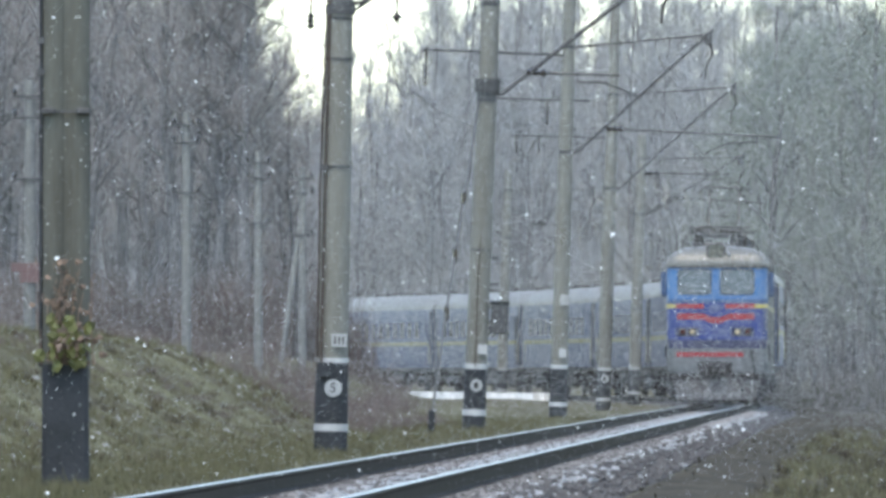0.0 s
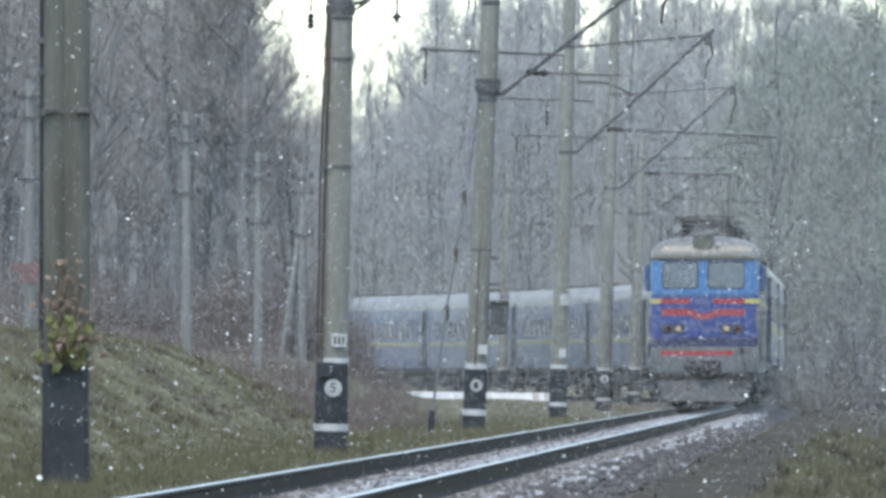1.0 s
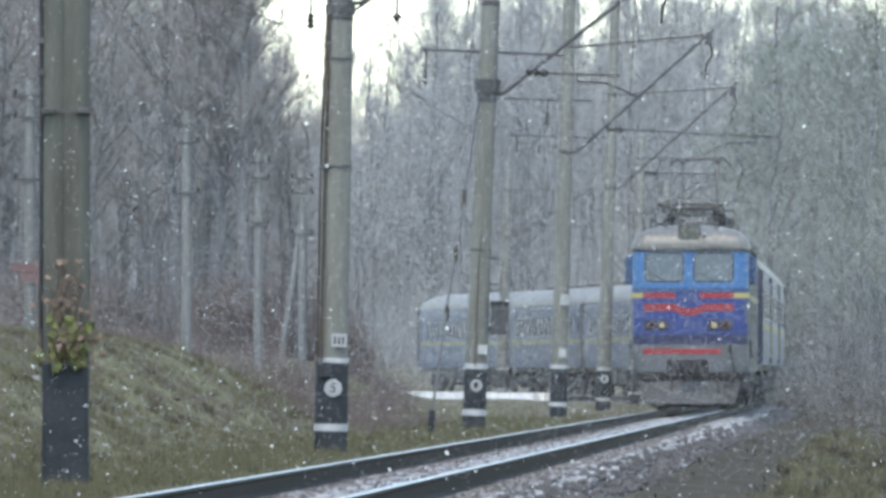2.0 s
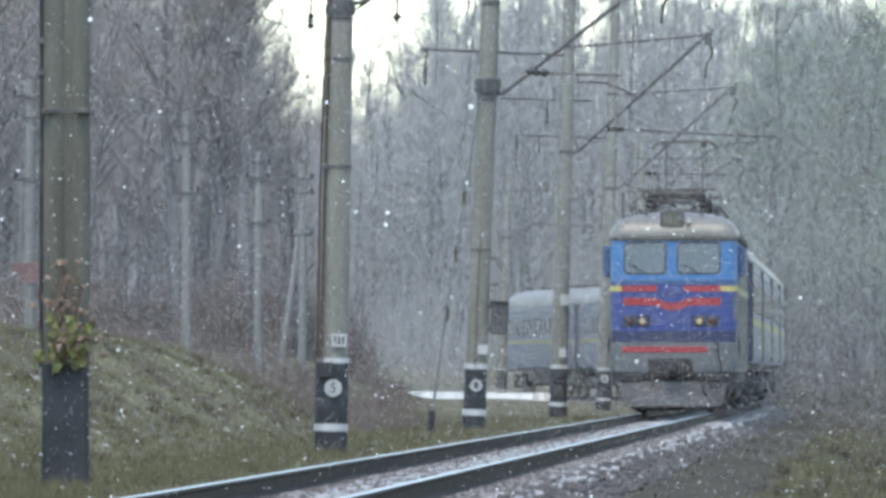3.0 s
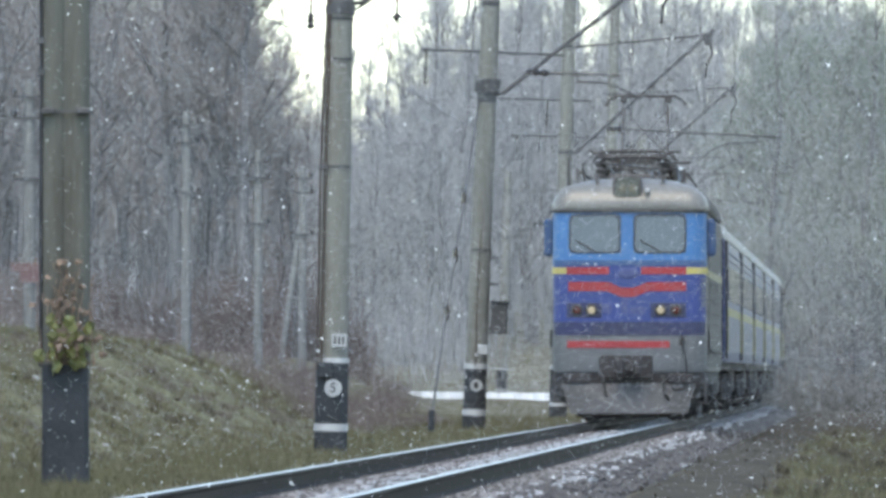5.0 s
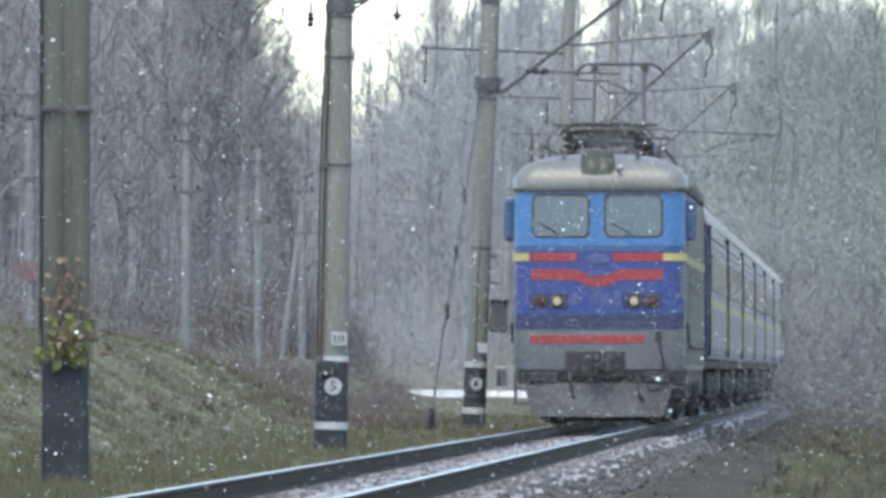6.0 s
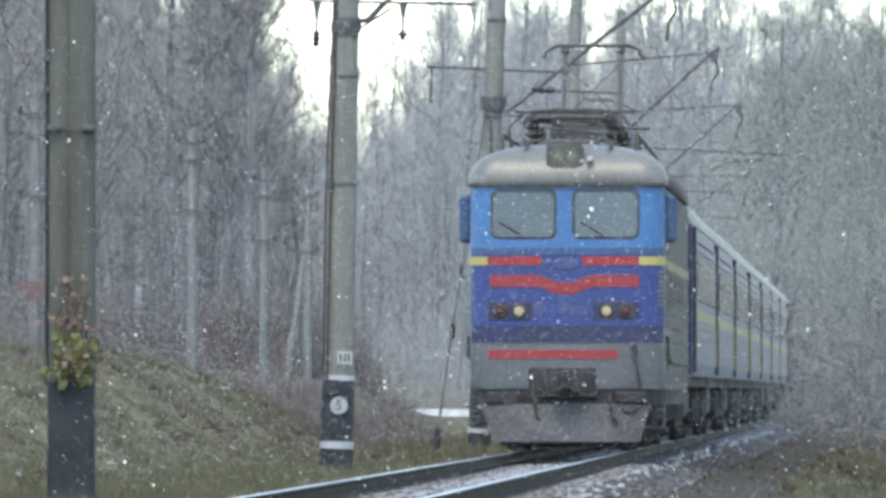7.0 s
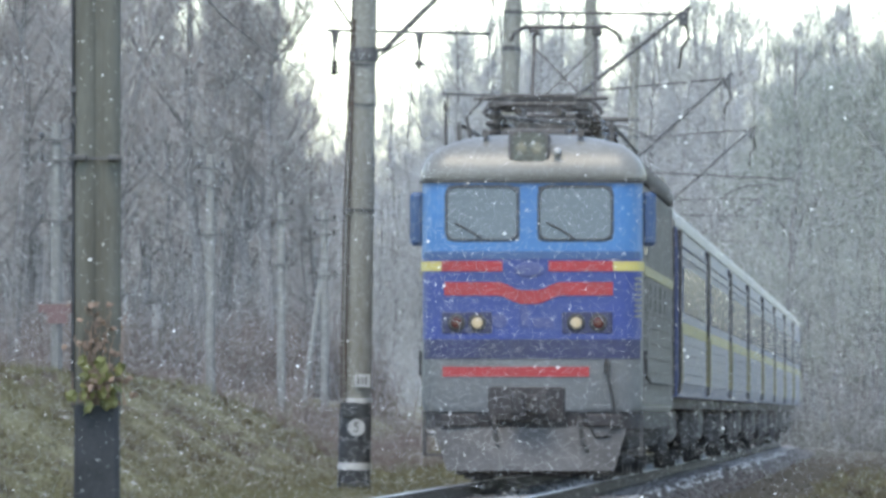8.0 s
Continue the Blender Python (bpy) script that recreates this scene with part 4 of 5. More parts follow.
for s, u in ((393, -3.2), (462, -3.1), (526, -3.0)):
    mm, _ = build_mast(s, u, 11.5 if s > 400 else 8.6, 0.2, 0.13, -0.1, label="far round concrete mast beside the bend")
    rr = round_pole(mm, 9.2, 0.22, 0.15)
    console(mm, rr, 3, 6.5, (3.4, 8.6), 8.4, arm=((1.1, 7.1), (4.3, 7.0)), hook=[(3.9, 6.85), (3.2, 6.5)])
    strap(mm, rr, 3.2, 0.05)

# near twin-column mast on its tarred plinth, with creeper
p1 = beside(108, -2.99, -0.18)
BIG = Matrix.Diagonal((1.15, 1.15, 1.15, 1))
m1 = base("twin_column_mast", pose(p1.x, p1.y, p1.z) @ BIG, "twin grey concrete mast on a black tarred foot with creeper", "mast", "masts along the track")
for x in (-0.092, 0.096):
    part("column", Geo().disc_stack(x, 0.02 * (x > 0), [(0.9, 0.106), (5.0, 0.102), (9.5, 0.095)], 16), M["old_concrete"], m1, smooth=True)
part("web", Geo().box(-0.10, 0.10, -0.06, 0.06, 0.9, 9.5), M["old_concrete"], m1)
part("tarred_foot", Geo().loft([[(x * k, y * k, z) for x, y in ((-0.15, -0.19), (0.15, -0.19), (0.19, -0.15), (0.19, 0.15), (0.15, 0.19), (-0.15, 0.19), (-0.19, 0.15), (-0.19, -0.15))] for z, k in ((-0.6, 1.04), (0, 1.02), (0.95, 0.98), (1.02, 0.97))]), M["tar"], m1, "black tarred foot")
for x in (-0.14, 0.15):
    part("clamp", Geo().box(x - 0.06, x + 0.06, -0.17, 0.05, 3.08, 3.13, 0.01), M["steel"], m1)
part("clamp_band", Geo().box(-0.2, 0.2, -0.115, -0.105, 3.09, 3.11), M["steel"], m1)
part("conduit", Geo().tube([(-0.205, -0.05, 1.0), (-0.20, -0.05, 3.1), (-0.205, -0.05, 9.0)], 0.014, 5), M["tar"], m1, "thin black cable")
for z in (3.4, 3.66):
    part("cable_clip", Geo().box(-0.23, -0.17, -0.08, -0.02, z, z + 0.05), M["steel"], m1)
rnd = random.Random(3)
crp = base("creeper", pose(p1.x, p1.y, p1.z) @ BIG, "yellow-green and withered creeper on the mast's foot", "creeper")
for k in range(24):
    x, z = rnd.gauss(0.02, 0.11), 1.0
    pts = [(x, -0.2, z + 0.02)]
    top = rnd.uniform(0.2, 0.85)
    for q in range(4):
        x += rnd.uniform(-0.05, 0.05)
        pts.append((max(-0.2, min(0.22, x)), -0.17 - rnd.uniform(0, 0.06), 1.0 + top * (q + 1) / 4))
    part("stem", Geo().tube(pts, [0.008, 0.007, 0.006, 0.005, 0.004], 4), M["dead"], crp)


def leaf_mesh(name, material, size):
    g = Geo()
    s = size
    g.add([(0, 0, 0), (s * 0.55, -0.02 * s, s * 0.35), (s * 0.35, 0.12 * s, s * 0.9), (0, -0.1 * s, s * 1.15), (-s * 0.35, 0.12 * s, s * 0.9), (-s * 0.55, -0.02 * s, s * 0.35), (0, -0.12 * s, s * 0.5)],
          [(0, 1, 6), (1, 2, 6), (2, 3, 6), (3, 4, 6), (4, 5, 6), (5, 0, 6)])
    return g.mesh(name, material)


lf, df = leaf_mesh("leaf", M["leaf"], 0.11), leaf_mesh("leaf", M["dead"], 0.055)
for k in range(24):
    o = part("leaf", lf, None, crp)
    o.matrix_local = pose(rnd.gauss(0.02, 0.11), -0.24 + rnd.uniform(-0.05, 0.03), rnd.uniform(0.94, 1.36), rnd.uniform(-50, 50), rnd.uniform(-70, 70), rnd.uniform(-60, 60))
for k in range(26):                                          # withered head in the middle of the green
    o = part("leaf", df, None, crp)
    o.matrix_local = pose(rnd.gauss(0.02, 0.06), -0.31 + rnd.uniform(-0.03, 0.03), rnd.gauss(1.2, 0.05), rnd.uniform(0, 180), rnd.uniform(0, 180), rnd.uniform(0, 180))
for k in range(120):
    o = part("leaf", df, None, crp)
    o.matrix_local = pose(rnd.gauss(0.03, 0.10), -0.22 + rnd.uniform(-0.05, 0.03), rnd.choice((rnd.uniform(1.05, 1.35), rnd.uniform(1.2, 1.9))), rnd.uniform(0, 180), rnd.uniform(0, 180), rnd.uniform(0, 180))

# wires
wires = Geo()
for s0, s1 in ((60, 108), (108, 155), (155, 219), (219, 280), (280, 333), (333, 393), (393, 462), (462, 526)):
    for u, z, sag in ((0.15, 6.49, 0.02), (0.1, 8.2, 0.9)):
        wires.tube([beside(s0 + (s1 - s0) * q / 6, u, z - sag * (1 - (q / 3 - 1) ** 2)) for q in range(7)], 0.008, 4)
tagged(part("overhead_wire", wires, M["wire"]), "thin overhead contact wires along the track", "overhead wire", kind="stuff")
feeders = [((p2.x + 0.76, p2.y, 5.66), (p3.x - 1.22, p3.y, 6.4)), ((p2.x - 0.38, p2.y, 5.56), (p1.x - 0.2, p1.y, 6.6)), ((p3.x - 1.22, p3.y, 6.35), (p4.x - 0.35, p4.y, 7.1)), ((p4.x - 0.35, p4.y, 7.05), (p5.x - 2.75, p5.y, 7.4))]
for a, b in feeders:
    a, b = Vector(a), Vector(b)
    g = Geo().tube([a.lerp(b, q / 6) - Vector((0, 0, 0.5 * (1 - (q / 3 - 1) ** 2))) for q in range(7)], 0.01, 4)
    tagged(part("feeder_wire", g, M["wire"]), "thin dark feeder wire between masts", "wire", "feeder wires")

# slim telegraph poles on the bank
for s, u, z1, bs in ((213, -11.2, 6.4, 1), (261, -11.2, 6.9, 2), (291, -11.2, 6.6, 1), (315, -11.3, 6.6, 3)):
    p = beside(s, u)
    gz = ground_z(p.x, p.y)
    tp = base("telegraph_pole", pose(p.x, p.y, gz), "slim pale telegraph pole with short cross arms", "telegraph pole", "telegraph poles")
    hh = z1 - gz
    part("shaft", Geo().disc_stack(0, 0, [(-0.5, 0.115), (hh * 0.6, 0.105), (hh, 0.085)], 12), M["wood"], tp, smooth=True)
    for q in (0.35, 0.75, 1.9):
        a = part("cross_arm", Geo().box(-0.32, 0.32, -0.13, -0.07, hh - q, hh - q + 0.06), M["steel"], tp)
        for x in (-0.27, 0.27):
            part("pin_insulator", Geo().disc_stack(x, -0.1, [(hh - q + 0.06, 0.02), (hh - q + 0.1, 0.05), (hh - q + 0.18, 0.03)], 8), M["insul"], a)
    if bs == 3:
        part("stay", Geo().tube([(-0.05, 0, hh * 0.72), (-0.65, 0, -0.3)], 0.085, 10), M["wood"], tp, "leaning wooden stay")
p = beside(213, -11.9)
sg = base("red_sign", pose(p.x + 0.75, p.y - 1, ground_z(p.x, p.y)), "faded red and white board on a post", "sign")
part("board", Geo().box(-0.36, 0.36, -0.02, 0.02, 1.25, 1.42, 0.006).box(-0.2, 0.2, -0.018, 0.018, 1.05, 1.25), M["redsign"], sg)
part("post", Geo().tube([(0, 0.05, -0.4), (0, 0.05, 1.4)], 0.04, 8), M["wood"], sg)
kp = base("marker_post", pose(14.0, 425, ground_z(14.0, 425)), "short white marker post in the grass", "marker post")
part("post", Geo().box(-0.09, 0.09, -0.08, 0.08, -0.3, 0.62, 0.02), M["white"], kp)
part("cap", Geo().box(-0.095, 0.095, -0.085, 0.085, 0.50, 0.56), M["black"], kp)


# ---------------------------------------------------------------- woods
def bare_tree(name_seed, height, twigs, twig_mat, spread=0.26, lean=0.0, start=0.28, thick=0.013):
    """Trunk mesh and crown mesh of a leafless tree."""
    r = random.Random(name_seed)
    tr, cr = Geo(), Geo()
    tips = []
    pts, rad = [], []
    x = y = 0.0
    for k in range(8):
        q = k / 7
        pts.append((x, y, height * 0.96 * q - (0.4 if k == 0 else 0)))
        rad.append(height * thick * (1 - 0.88 * q) + 0.012)
        x += r.uniform(-0.018, 0.018) * height + lean * height / 8
        y += r.uniform(-0.018, 0.018) * height
    tr.tube(pts, rad, 7)

    def at(q):
        f = q * 7
        i = min(6, int(f))
        return Vector(pts[i]).lerp(Vector(pts[i + 1]), f - i)

    for k in range(20):
        q = start + (0.95 - start) * (k + r.random()) / 20
        a = at(q)
        ang, up = r.uniform(0, 6.283), r.uniform(0.5, 1.5)
        L = height * spread * (1.15 - q) * r.uniform(0.6, 1.3)
        d = Vector((math.cos(ang), math.sin(ang), up)).normalized()
        m = a + d * L * 0.5 + Vector((0, 0, 0.05 * L))
        b = a + d * L + Vector((0, 0, 0.22 * L))
        tr.tube([a, m, b], [height * 0.0035 * (1.2 - q) + 0.015, 0.02, 0.012], 4)
        for j in range(5):
            t = r.uniform(0.3, 1.0)
            c = a.lerp(b, t)
            e = c + Vector((r.uniform(-1, 1), r.uniform(-1, 1), r.uniform(0.2, 1.3))).normalized() * L * r.uniform(0.25, 0.5)
            tr.tube([c, e], [0.018, 0.01], 3)
            tips.append((c, e))
    for k in range(twigs):
        c, e = r.choice(tips)
        o = c.lerp(e, r.random())
        d = Vector((r.gauss(0, 0.7), r.gauss(0, 0.7), r.uniform(-0.1, 1.2))).normalized()
        L = r.uniform(0.5, 1.5)
        w = Vector((r.uniform(-1, 1), r.uniform(-1, 1), 0)).normalized() * r.uniform(0.006, 0.011)
        cr.add([o - w, o + w, o + d * L + Vector((0, 0, 0.1))], [(0, 1, 2)])
    me1 = tr.mesh("trunk", M["bark"])
    me2 = bpy.data.meshes.new("crown")
    me2.from_pydata(cr.v, [], cr.f)
    me2.materials.append(twig_mat)
    return me1, me2


def bush_data(seed, height, width, n):
    r = random.Random(seed)
    g = Geo()
    for k in range(n):
        x, y = r.gauss(0, width * 0.4), r.gauss(0, width * 0.4)
        d = Vector((r.gauss(0, 0.35), r.gauss(0, 0.35), 1)).normalized()
        L = height * r.uniform(0.35, 1.0)
        o = Vector((x, y, -0.1 + r.uniform(0, 0.3) * height))
        w = Vector((r.uniform(-1, 1), r.uniform(-1, 1), 0)).normalized() * r.uniform(0.006, 0.014)
        f = o + d * L + Vector((r.gauss(0, 0.15), r.gauss(0, 0.15), 0))
        g.add([o - w, o + w, f], [(0, 1, 2)])
        for q in range(3):
            t = r.uniform(0.3, 0.9)
            a = o.lerp(f, t)
            b = a + Vector((r.gauss(0, 0.3), r.gauss(0, 0.3), r.uniform(0.1, 0.5))) * height * 0.22
            g.add([a - w * 0.6, a + w * 0.6, b], [(0, 1, 2)])
    return np.array(g.v), g.f


TREES = {
    "near": [bare_tree(20 + k, 15 + 1.5 * (k % 3), 4000, M["twig"], 0.30) for k in range(5)],
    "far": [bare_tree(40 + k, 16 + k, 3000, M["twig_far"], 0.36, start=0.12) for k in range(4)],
    "green": [bare_tree(60 + k, 14 + k, 4700, M["twig_green"], 0.36, start=0.05) for k in range(4)],
}
WORDS = {"near": "tall bare grey tree at the wood's edge", "far": "bare tree in the distant wood, paled for haze", "green": "dense bare lichen-grey tree beside the line"}


def plant(kind, x, y, size, rnd):
    me1, me2 = rnd.choice(TREES[kind])
    tree = base("tree", pose(x, y, ground_z(x, y) - 0.1, rnd.uniform(-3, 3), rnd.uniform(-3, 3), rnd.uniform(0, 360)), WORDS[kind], "tree", kind + " wood")
    for nm, me in (("trunk", me1), ("crown", me2)):
        part(nm, me, None, tree).scale = (size, size, size)


def build_woods():
    r = random.Random(77)
    half = 784 / F_PX
    # inside of the bend, left of the telegraph poles
    for k in range(95):
        y = r.uniform(335, 490)
        a = -half * 1.3 + (half * 1.3 - 0.0120) * r.random() ** 0.8
        x = a * y
        if offset_of(x, y)[0] > -7:
            continue
        plant("near", x, y, r.uniform(0.8, 1.12) if a < -0.0185 else (r.uniform(0.5, 0.66) if a < -0.0165 else r.uniform(0.4, 0.55)), r)
    for x, y, size in ((-6.0, 338, 1.13), (-7.3, 345, 1.05)):            # two tall trees against the sky
        plant("near", x, y, size, r)
    # beyond the bend
    for k in range(110):
        y = r.uniform(600, 860)
        a = r.uniform(-half * 1.1, half * 1.1)
        plant("far", a * y, y, r.uniform(1.0, 1.22) * (0.60 if -0.0175 < a < -0.007 else 0.74 if -0.007 <= a < -0.001 else 0.95), r)
    for k in range(40):
        y = r.uniform(610, 700)
        a = r.uniform(-0.022, 0.004)
        plant("far", a * y, y, r.uniform(0.85, 1.0) * (0.68 if -0.0175 < a < -0.007 else 0.8), r)
    for k in range(34):
        y = r.uniform(620, 840)
        plant("far", r.uniform(-0.002, 0.034) * y, y, r.uniform(0.95, 1.12), r)
    # right of the line
    for k in range(80):
        y = r.uniform(400, 580)
        a = r.uniform(0.027, half * 1.35)
        x = a * y
        if offset_of(x, y)[0] < 5.5:
            continue
        plant("green", x, y, r.uniform(0.8, 1.1), r)
    # unseen trees added beside the line to shade the train's right side
    for k in range(26):
        y = r.uniform(95, 330)
        x = (half + 0.006) * y + r.uniform(4, 18)
        plant("green", x, y, r.uniform(0.85, 1.15), r)
    # all around, out of view, thinner
    for k in range(18):
        x, y = r.choice((-1, 1)) * r.uniform(30, 80), r.uniform(-60, 420)
        plant("near", x, y, r.uniform(0.8, 1.1), r)


def thicket(name, label, spots, kinds, material, r):
    """Brush that nobody could count: many bare shoots in one mesh."""
    vs, fs, n = [], [], 0
    for x, y, size, pick in spots:
        v, f = kinds[pick % len(kinds)]
        a = r.uniform(0, 6.283)
        ca, sa = math.cos(a) * size, math.sin(a) * size
        m = np.array(((ca, -sa, 0), (sa, ca, 0), (0, 0, size)))
        vs.append(v @ m.T + np.array((x, y, ground_z(x, y))))
        fs.extend([tuple(i + n for i in q) for q in f])
        n += len(v)
    me = bpy.data.meshes.new(name)
    me.from_pydata(np.concatenate(vs).tolist(), [], fs)
    me.materials.append(material)
    tagged(new(name, me), label, "brush", kind="stuff")


def build_bushes():
    r = random.Random(99)
    kinds = [bush_data(1 + k, 2.6, 1.6, 520) for k in range(4)]
    low = [bush_data(11 + k, 1.2, 1.2, 110) for k in range(3)]
    tall = [bush_data(31 + k, 5.0, 3.2, 280) for k in range(3)]
    half = 784 / F_PX
    big, small, right, far = [], [], [], []
    for k in range(230):
        y = r.uniform(225, 440)
        a = r.uniform(-half * 1.15, -0.003)
        x = a * y
        u, s = offset_of(x, y)
        if u > -5.2:
            continue
        if a > -0.0034 and s > 225:
            continue
        if a > -0.0085:
            small.append((x, y, r.uniform(0.35, 0.7), k))
        elif u > -7 or y < 325:
            small.append((x, y, r.uniform(0.45, 0.8), k))
        else:
            big.append((x, y, r.uniform(0.7, 1.35), k))
    for k in range(110):
        s, u = r.uniform(198, 245), -r.uniform(4.3, 6.8)
        q = beside(s, u)
        small.append((q.x, q.y, r.uniform(0.10, 0.30), k))
    for k in range(70):                                      # brown stalks along the bank's brow
        s = r.uniform(140, 205)
        q = beside(s, -8.3 + 0.062 * (s - 140) + r.gauss(0, 0.35))
        small.append((q.x, q.y, r.uniform(0.07, 0.16), k))
    for k in range(80):
        y = r.uniform(335, 470)
        x = r.uniform(0.024, half * 1.15) * y
        if offset_of(x, y)[0] > 4.4:
            right.append((x, y, r.uniform(0.35, 0.85), k))
    for k in range(150):
        y = r.uniform(585, 760) if k < 95 else r.uniform(790, 900)
        x = r.uniform(-half * 1.1, half * 1.1) * y
        if abs(offset_of(x, y)[0]) > 7:
            far.append((x, y, r.uniform(0.8, 1.5) if k < 95 else r.uniform(1.6, 2.6), k))
    thicket("brush", "bare reddish-brown brush at the wood's foot", big, kinds, M["brush"], r)
    thicket("low_brush", "low brown brush at the foot of the bank", small, low, M["brush"], r)
    thicket("scrub", "bare grey scrub beside the line", right, kinds, M["scrub"], r)
    thicket("distant_undergrowth", "bare undergrowth of the distant wood, paled for haze", far, tall, M["twig_far"], r)


def build_grass():
    r = random.Random(123)
    g = Geo()
    half = 784 / F_PX
    n = 0
    while n < 26000:
        y = 84 + 190 * r.random() ** 1.5
        x = r.uniform(-half * 1.15, half * 1.15) * y
        u, s = offset_of(x, y)
        if -1.75 < u < 3.6 or (u > 0 and r.random() > 2.2 * (noise.noise((x * 0.35, y * 0.12, 9)) + 0.07 * (u - 4.5))):
            continue
        n += 1
        z = ground_z(x, y) + (0.01 if u < 0 else 0.06)
        h = r.uniform(0.03, 0.10) * (1.0 + 2.2 * max(0.0, noise.noise((x * 0.7, y * 0.25, 0))))
        for q in range(3):
            a = r.uniform(0, 6.28)
            w = Vector((math.cos(a), math.sin(a), 0)) * 0.006
            o = Vector((x + r.uniform(-0.05, 0.05), y + r.uniform(-0.05, 0.05), z))
            t = o + Vector((r.uniform(-0.07, 0.07), r.uniform(-0.07, 0.07), h * r.uniform(0.6, 1.2)))
            g.add([o - w, o + w, t], [(0, 1, 2)])
    me = bpy.data.meshes.new("grass")
    me.from_pydata(g.v, [], g.f)
    me.materials.append(M["blades"])
    tagged(new("grass", me), "short faded grass on the bank", "grass", kind="stuff")
    # tussocks: pale straw and dark withered stalks
    for name, label, material, count, lo, hi in (("straw_tussocks", "pale dry tussocks of grass", "straw", 1500, 0.08, 0.20), ("withered_stalks", "dark withered stalks in the grass", "withered", 650, 0.06, 0.18)):
        g = Geo()
        n = 0
        while n < count:
            y = 90 + 150 * r.random() ** 1.3
            x = r.uniform(-half * 1.12, half * 1.12) * y
            u, s = offset_of(x, y)
            if -3.9 < u < 3.4 or r.random() > 0.55 + 1.2 * noise.noise((x * 0.5, y * 0.16, 3 if material == "straw" else 7)):
                continue
            n += 1
            z = ground_z(x, y) + (0.0 if u < 0 else 0.06)
            h, wide = r.uniform(lo, hi), r.uniform(0.08, 0.24)
            for q in range(16):
                a, d = r.uniform(0, 6.28), r.uniform(0, wide)
                w = Vector((math.cos(a), math.sin(a), 0)) * r.uniform(0.006, 0.012)
                o = Vector((x + d * math.cos(q), y + d * math.sin(q), z - 0.01))
                t = o + Vector((r.gauss(0, 0.06), r.gauss(0, 0.06), h * r.uniform(0.5, 1.1)))
                g.add([o - w, o + w, t], [(0, 1, 2)])
        me = bpy.data.meshes.new(name)
        me.from_pydata(g.v, [], g.f)
        me.materials.append(M[material])
        tagged(new(name, me), label, "grass", kind="stuff")
    # snow caught in the grass of the bank
    w = Geo()
    for k in range(170):
        y = r.uniform(92, 235)
        x = r.uniform(-half * 1.1, half * 1.1) * y
        u, s = offset_of(x, y)
        if -3.3 < u < 4.2:
            continue
        p = Vector((x, y, ground_z(x, y)))
        rr = r.uniform(0.025, 0.09)
        ring = [p + Vector((rr * math.cos(q * 1.047) * r.uniform(0.6, 1.2), rr * 2 * math.sin(q * 1.047), -0.02)) for q in range(6)]
        w.loft([ring, [p + (c - p) * 0.6 + Vector((0, 0, 0.035)) for c in ring]])
    tagged(part("snow_on_grass", w, M["snow"]), "scattered crumbs of snow in the grass", "snow", kind="stuff")


build_woods()
build_bushes()
build_grass()


# ---------------------------------------------------------------- falling snow
# fine snow: from, to (metres off), flake radius, share of the view that it covers
VEIL = ((96, 130, 0.006, 0.009), (130, 200, 0.0085, 0.015), (200, 265, 0.010, 0.016), (265, 335, 0.0125, 0.062), (335, 410, 0.0152, 0.056), (410, 500, 0.018, 0.056), (500, 590, 0.021, 0.064))


def fine_flakes(rg, count, size):
    """Corners of small three-cornered flakes lying at all angles, about their middles."""
    a, b = rg.normal(size=(count, 3)), rg.normal(size=(count, 3))
    a /= np.linalg.norm(a, axis=1, keepdims=True)
    b -= a * (a * b).sum(1, keepdims=True)
    b /= np.linalg.norm(b, axis=1, keepdims=True)
    turn = np.array([0, 2.0944, 4.18879])
    corner = a[:, None, :] * np.cos(turn)[None, :, None] + b[:, None, :] * np.sin(turn)[None, :, None]
    return corner * (size * rg.uniform(0.7, 1.3, (count, 1, 1)))


def flake_mesh(corners):
    count = len(corners)
    me = bpy.data.meshes.new("fine_snow")
    me.vertices.add(3 * count)
    me.vertices.foreach_set("co", corners.astype(np.float32).ravel())
    me.loops.add(3 * count)
    me.loops.foreach_set("vertex_index", np.arange(3 * count, dtype=np.int32))
    me.polygons.add(count)
    me.polygons.foreach_set("loop_start", np.arange(0, 3 * count, 3, dtype=np.int32))
    me.update(calc_edges=True)
    me.materials.append(M["fine_flake"])
    return me


def build_whirl():
    """Fine snow stirred up along each carriage, which the train drags with it."""
    rg = np.random.default_rng(17)
    count = 5500
    c = np.stack([rg.normal(1.6, 2.4, count), rg.uniform(-12.2, 12.2, count), 5.8 * rg.random(count) ** 0.8], 1)
    c = c[~((abs(c[:, 0]) < 1.6) & (c[:, 2] > 0.9) & (c[:, 2] < 4.5))]
    me = flake_mesh(c[:, None, :] + fine_flakes(rg, len(c), 0.012))
    return [tagged(new("whirled_snow", me), "fine snow stirred up beside the carriages", "snow", "whirled snow", "stuff") for k in coaches]


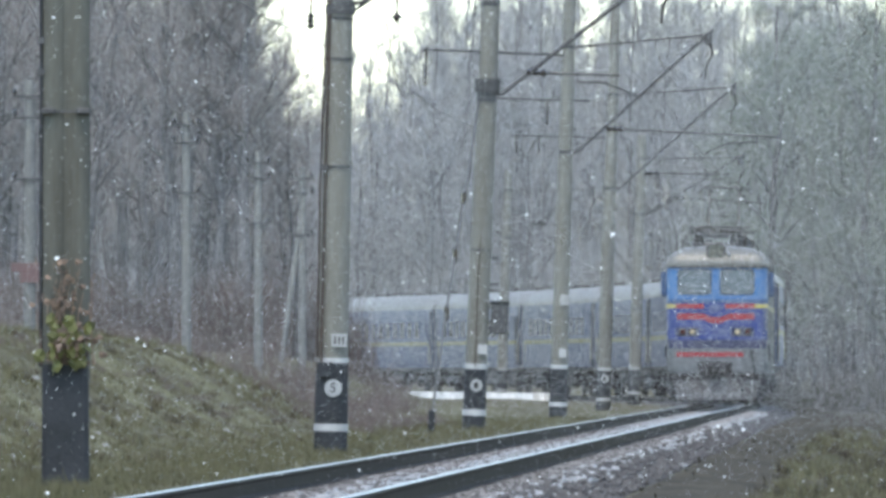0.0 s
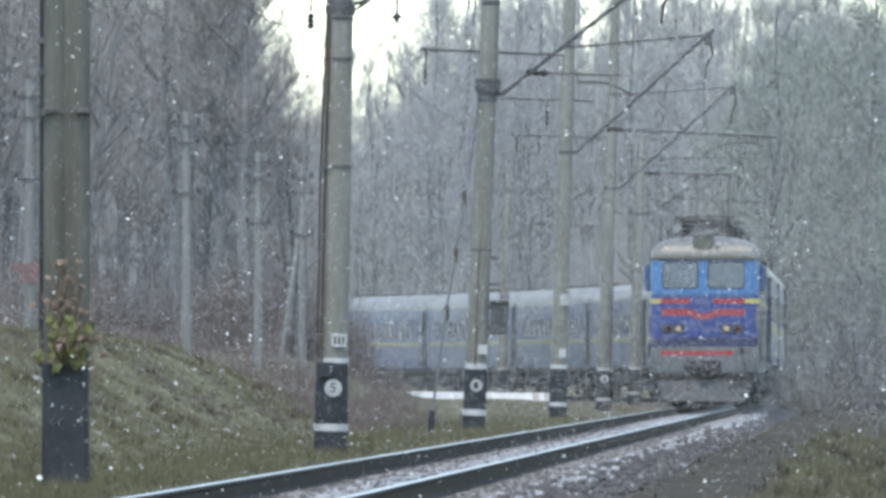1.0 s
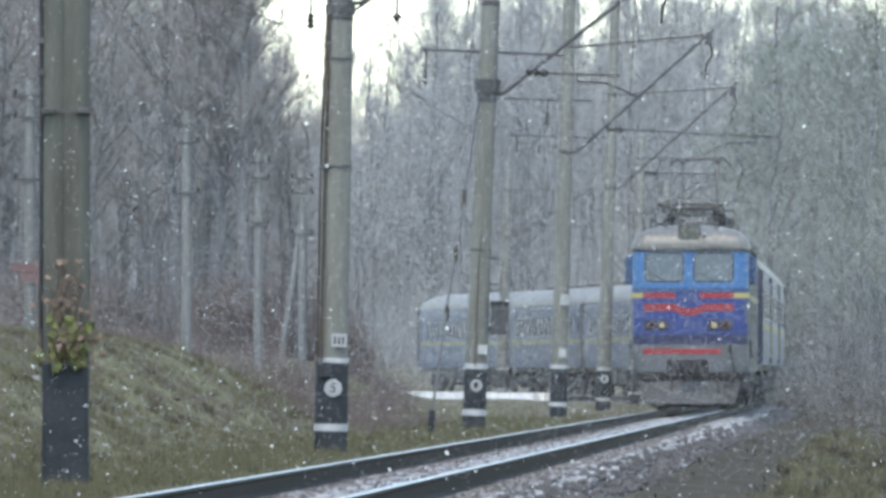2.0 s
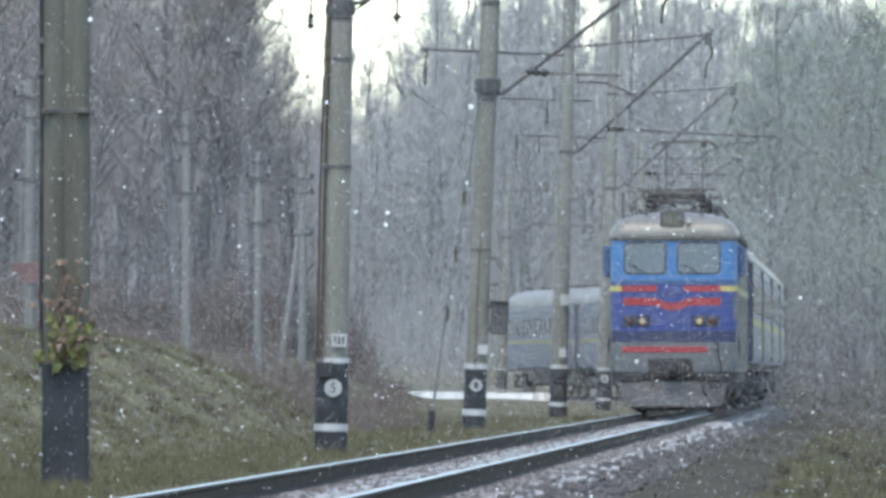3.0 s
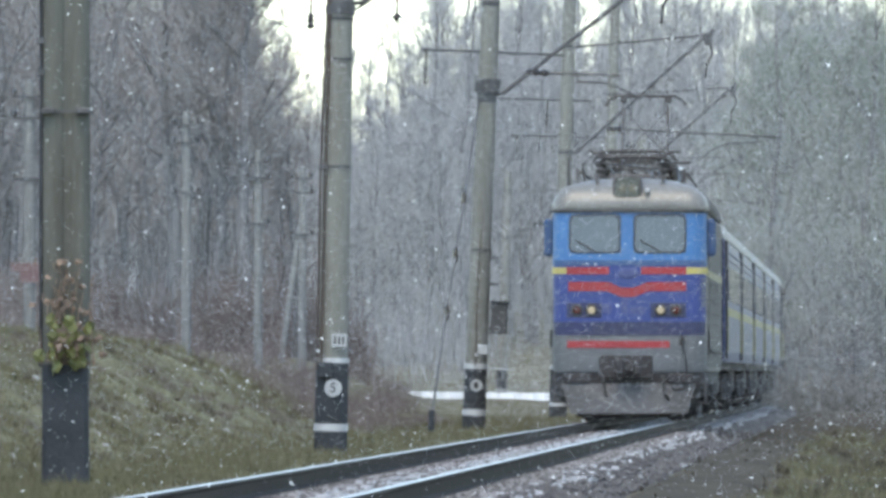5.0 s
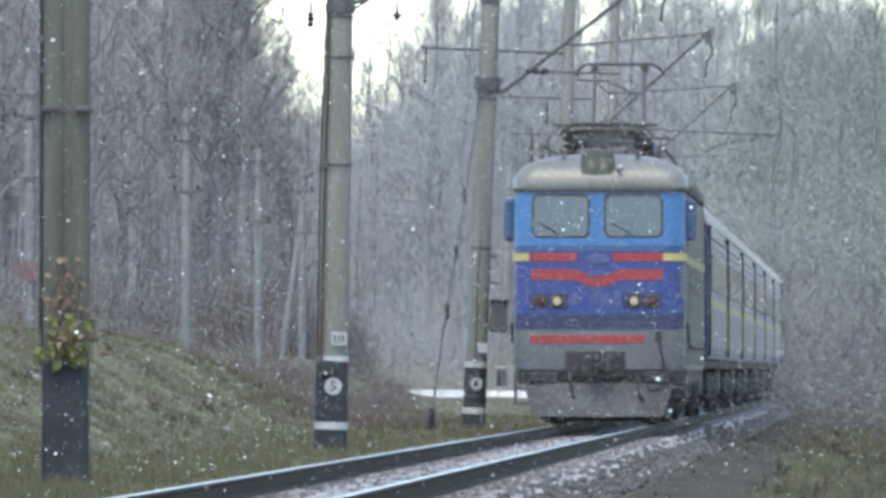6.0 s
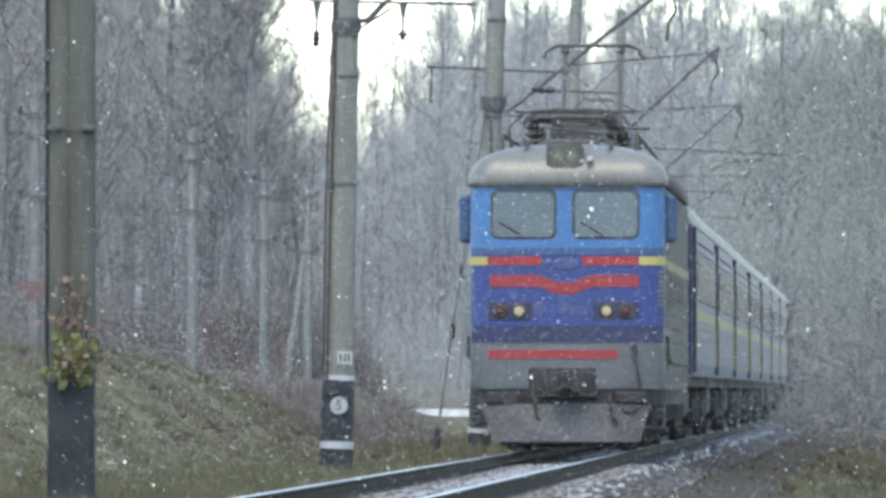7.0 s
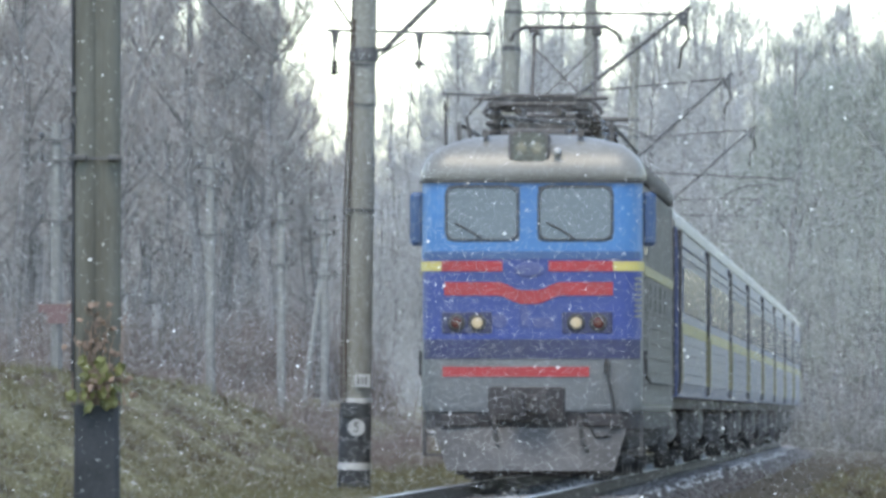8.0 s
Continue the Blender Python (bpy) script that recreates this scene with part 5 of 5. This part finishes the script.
def build_snowfall():
    r = random.Random(2024)
    octa = [(1, 0, 0), (-1, 0, 0), (0, 1, 0), (0, -1, 0), (0, 0, 1), (0, 0, -1)]
    of = [(0, 2, 4), (2, 1, 4), (1, 3, 4), (3, 0, 4), (2, 0, 5), (1, 2, 5), (3, 1, 5), (0, 3, 5)]
    out = []
    half = 784 / F_PX
    for d0, d1, shown, r0, r1 in ((10, 16, 22, 0.0014, 0.0028), (16, 30, 110, 0.0013, 0.0032), (30, 55, 260, 0.002, 0.0046), (55, 90, 430, 0.003, 0.006), (90, 150, 430, 0.0042, 0.0085)):
        dm = (d0 + d1) / 2
        for g in range(2):
            fall, drift = 1.15 + 0.3 * g + 0.12 * r.random(), (0.35 - 0.25 * g)
            high = 0.05 * d1 + 8 * fall + 0.4
            wide = 2 * half * d1 * 1.1 + 8 * abs(drift)
            count = int(shown / 2 * high / (0.0437 * dm) * wide / (2 * half * dm))
            geo = Geo()
            for k in range(count):
                d = r.uniform(d0, d1)
                c = Vector((-half * d1 * 1.1 - max(0, drift) * 8 + wide * r.random(), d, 0.3 + high * r.random()))
                q = r.uniform(r0, r1)
                m = pose(*c, r.uniform(0, 360), r.uniform(0, 360), 0)
                geo.add([m @ Vector((a * q * r.uniform(0.6, 1.3), b * q * r.uniform(0.7, 1.2), e * q)) for a, b, e in octa], of)
            ob = part("falling_snow", geo, M["flake"])
            tagged(ob, "white snowflakes falling through the air", "snow", "falling snow", "stuff")
            out.append((ob, fall, drift))
    # the fine snow that veils the distance, with more added before the right-hand wood
    rg = np.random.default_rng(7)
    for d0, d1, size, cover in VEIL:
        fall, drift = 0.3, 0.12
        high, wide = 0.037 * d1 + 8 * fall + 1.2, 2 * half * d1 * 1.08 + 8 * drift
        count = int(cover * high * wide / (0.58 * size * size))
        c = np.stack([-half * d1 * 1.08 - 8 * drift + wide * rg.random(count), d0 + (d1 - d0) * rg.random(count), -0.6 + high * rg.random(count)], 1)
        corner = fine_flakes(rg, count, size)
        me = flake_mesh(c[:, None, :] + corner)
        ob = tagged(new("falling_snow", me), "fine snow veiling the distance", "snow", "falling snow", "stuff")
        out.append((ob, fall, drift))
    # extra fine snow, added as haze to smooth the right-hand wood
    count = 80000
    d = rg.uniform(300, 398, count)
    c = np.stack([d * rg.uniform(0.0215, 0.0425, count) - 0.4, d, rg.uniform(-0.8, 0.037 * 398 + 3.6, count)], 1)
    me = flake_mesh(c[:, None, :] + fine_flakes(rg, count, 0.0135))
    out.append((tagged(new("falling_snow", me), "fine snow veiling the wood beside the line", "snow", "falling snow", "stuff"), 0.3, 0.1))
    # a gust that drifts in from beside the line
    count = 62000
    c = np.stack([rg.normal(-19.5, 2.3, count), rg.uniform(112, 148, count), rg.uniform(-0.4, 9.6, count)], 1)
    me = flake_mesh(c[:, None, :] + fine_flakes(rg, count, 0.007))
    out.append((tagged(new("falling_snow", me), "gust of fine snow drifting across the line", "snow", "falling snow", "stuff"), 0.3, 2.2))
    return out


snowfall = build_snowfall()
whirls = build_whirl()


# ---------------------------------------------------------------- what moves
def motions():
    speed, front = 22.5, 325.7
    times = [0.5 * k for k in range(17)]
    walk(loco, [(t, rail_pose(front - speed * t + 9.98, 5.1)) for t in times])
    for n, c in enumerate(coaches):
        mid = front + 19.98 + 24.54 * (n + 0.5)
        rows = [(t, rail_pose(mid - speed * t, 8.5)) for t in times]
        walk(c, rows)
        walk(whirls[n], rows)
    for w in loco_wheels:
        x, y, z = w.location
        walk(w, [(k / 30, pose(x, y, z, math.degrees(speed / 0.625 * k / 30) % 360)) for k in range(241)])
    for c in coaches:
        for w in [o for o in c.children if o.name.startswith("wheelset")]:
            x, y, z = w.location
            walk(w, [(k / 30, pose(x, y, z, math.degrees(speed / 0.49 * k / 30) % 360)) for k in range(241)])
    for ob, fall, drift in snowfall:
        walk(ob, [(t, pose(drift * t, 0, -fall * t)) for t in (0, 2, 4, 6, 8)])


motions()
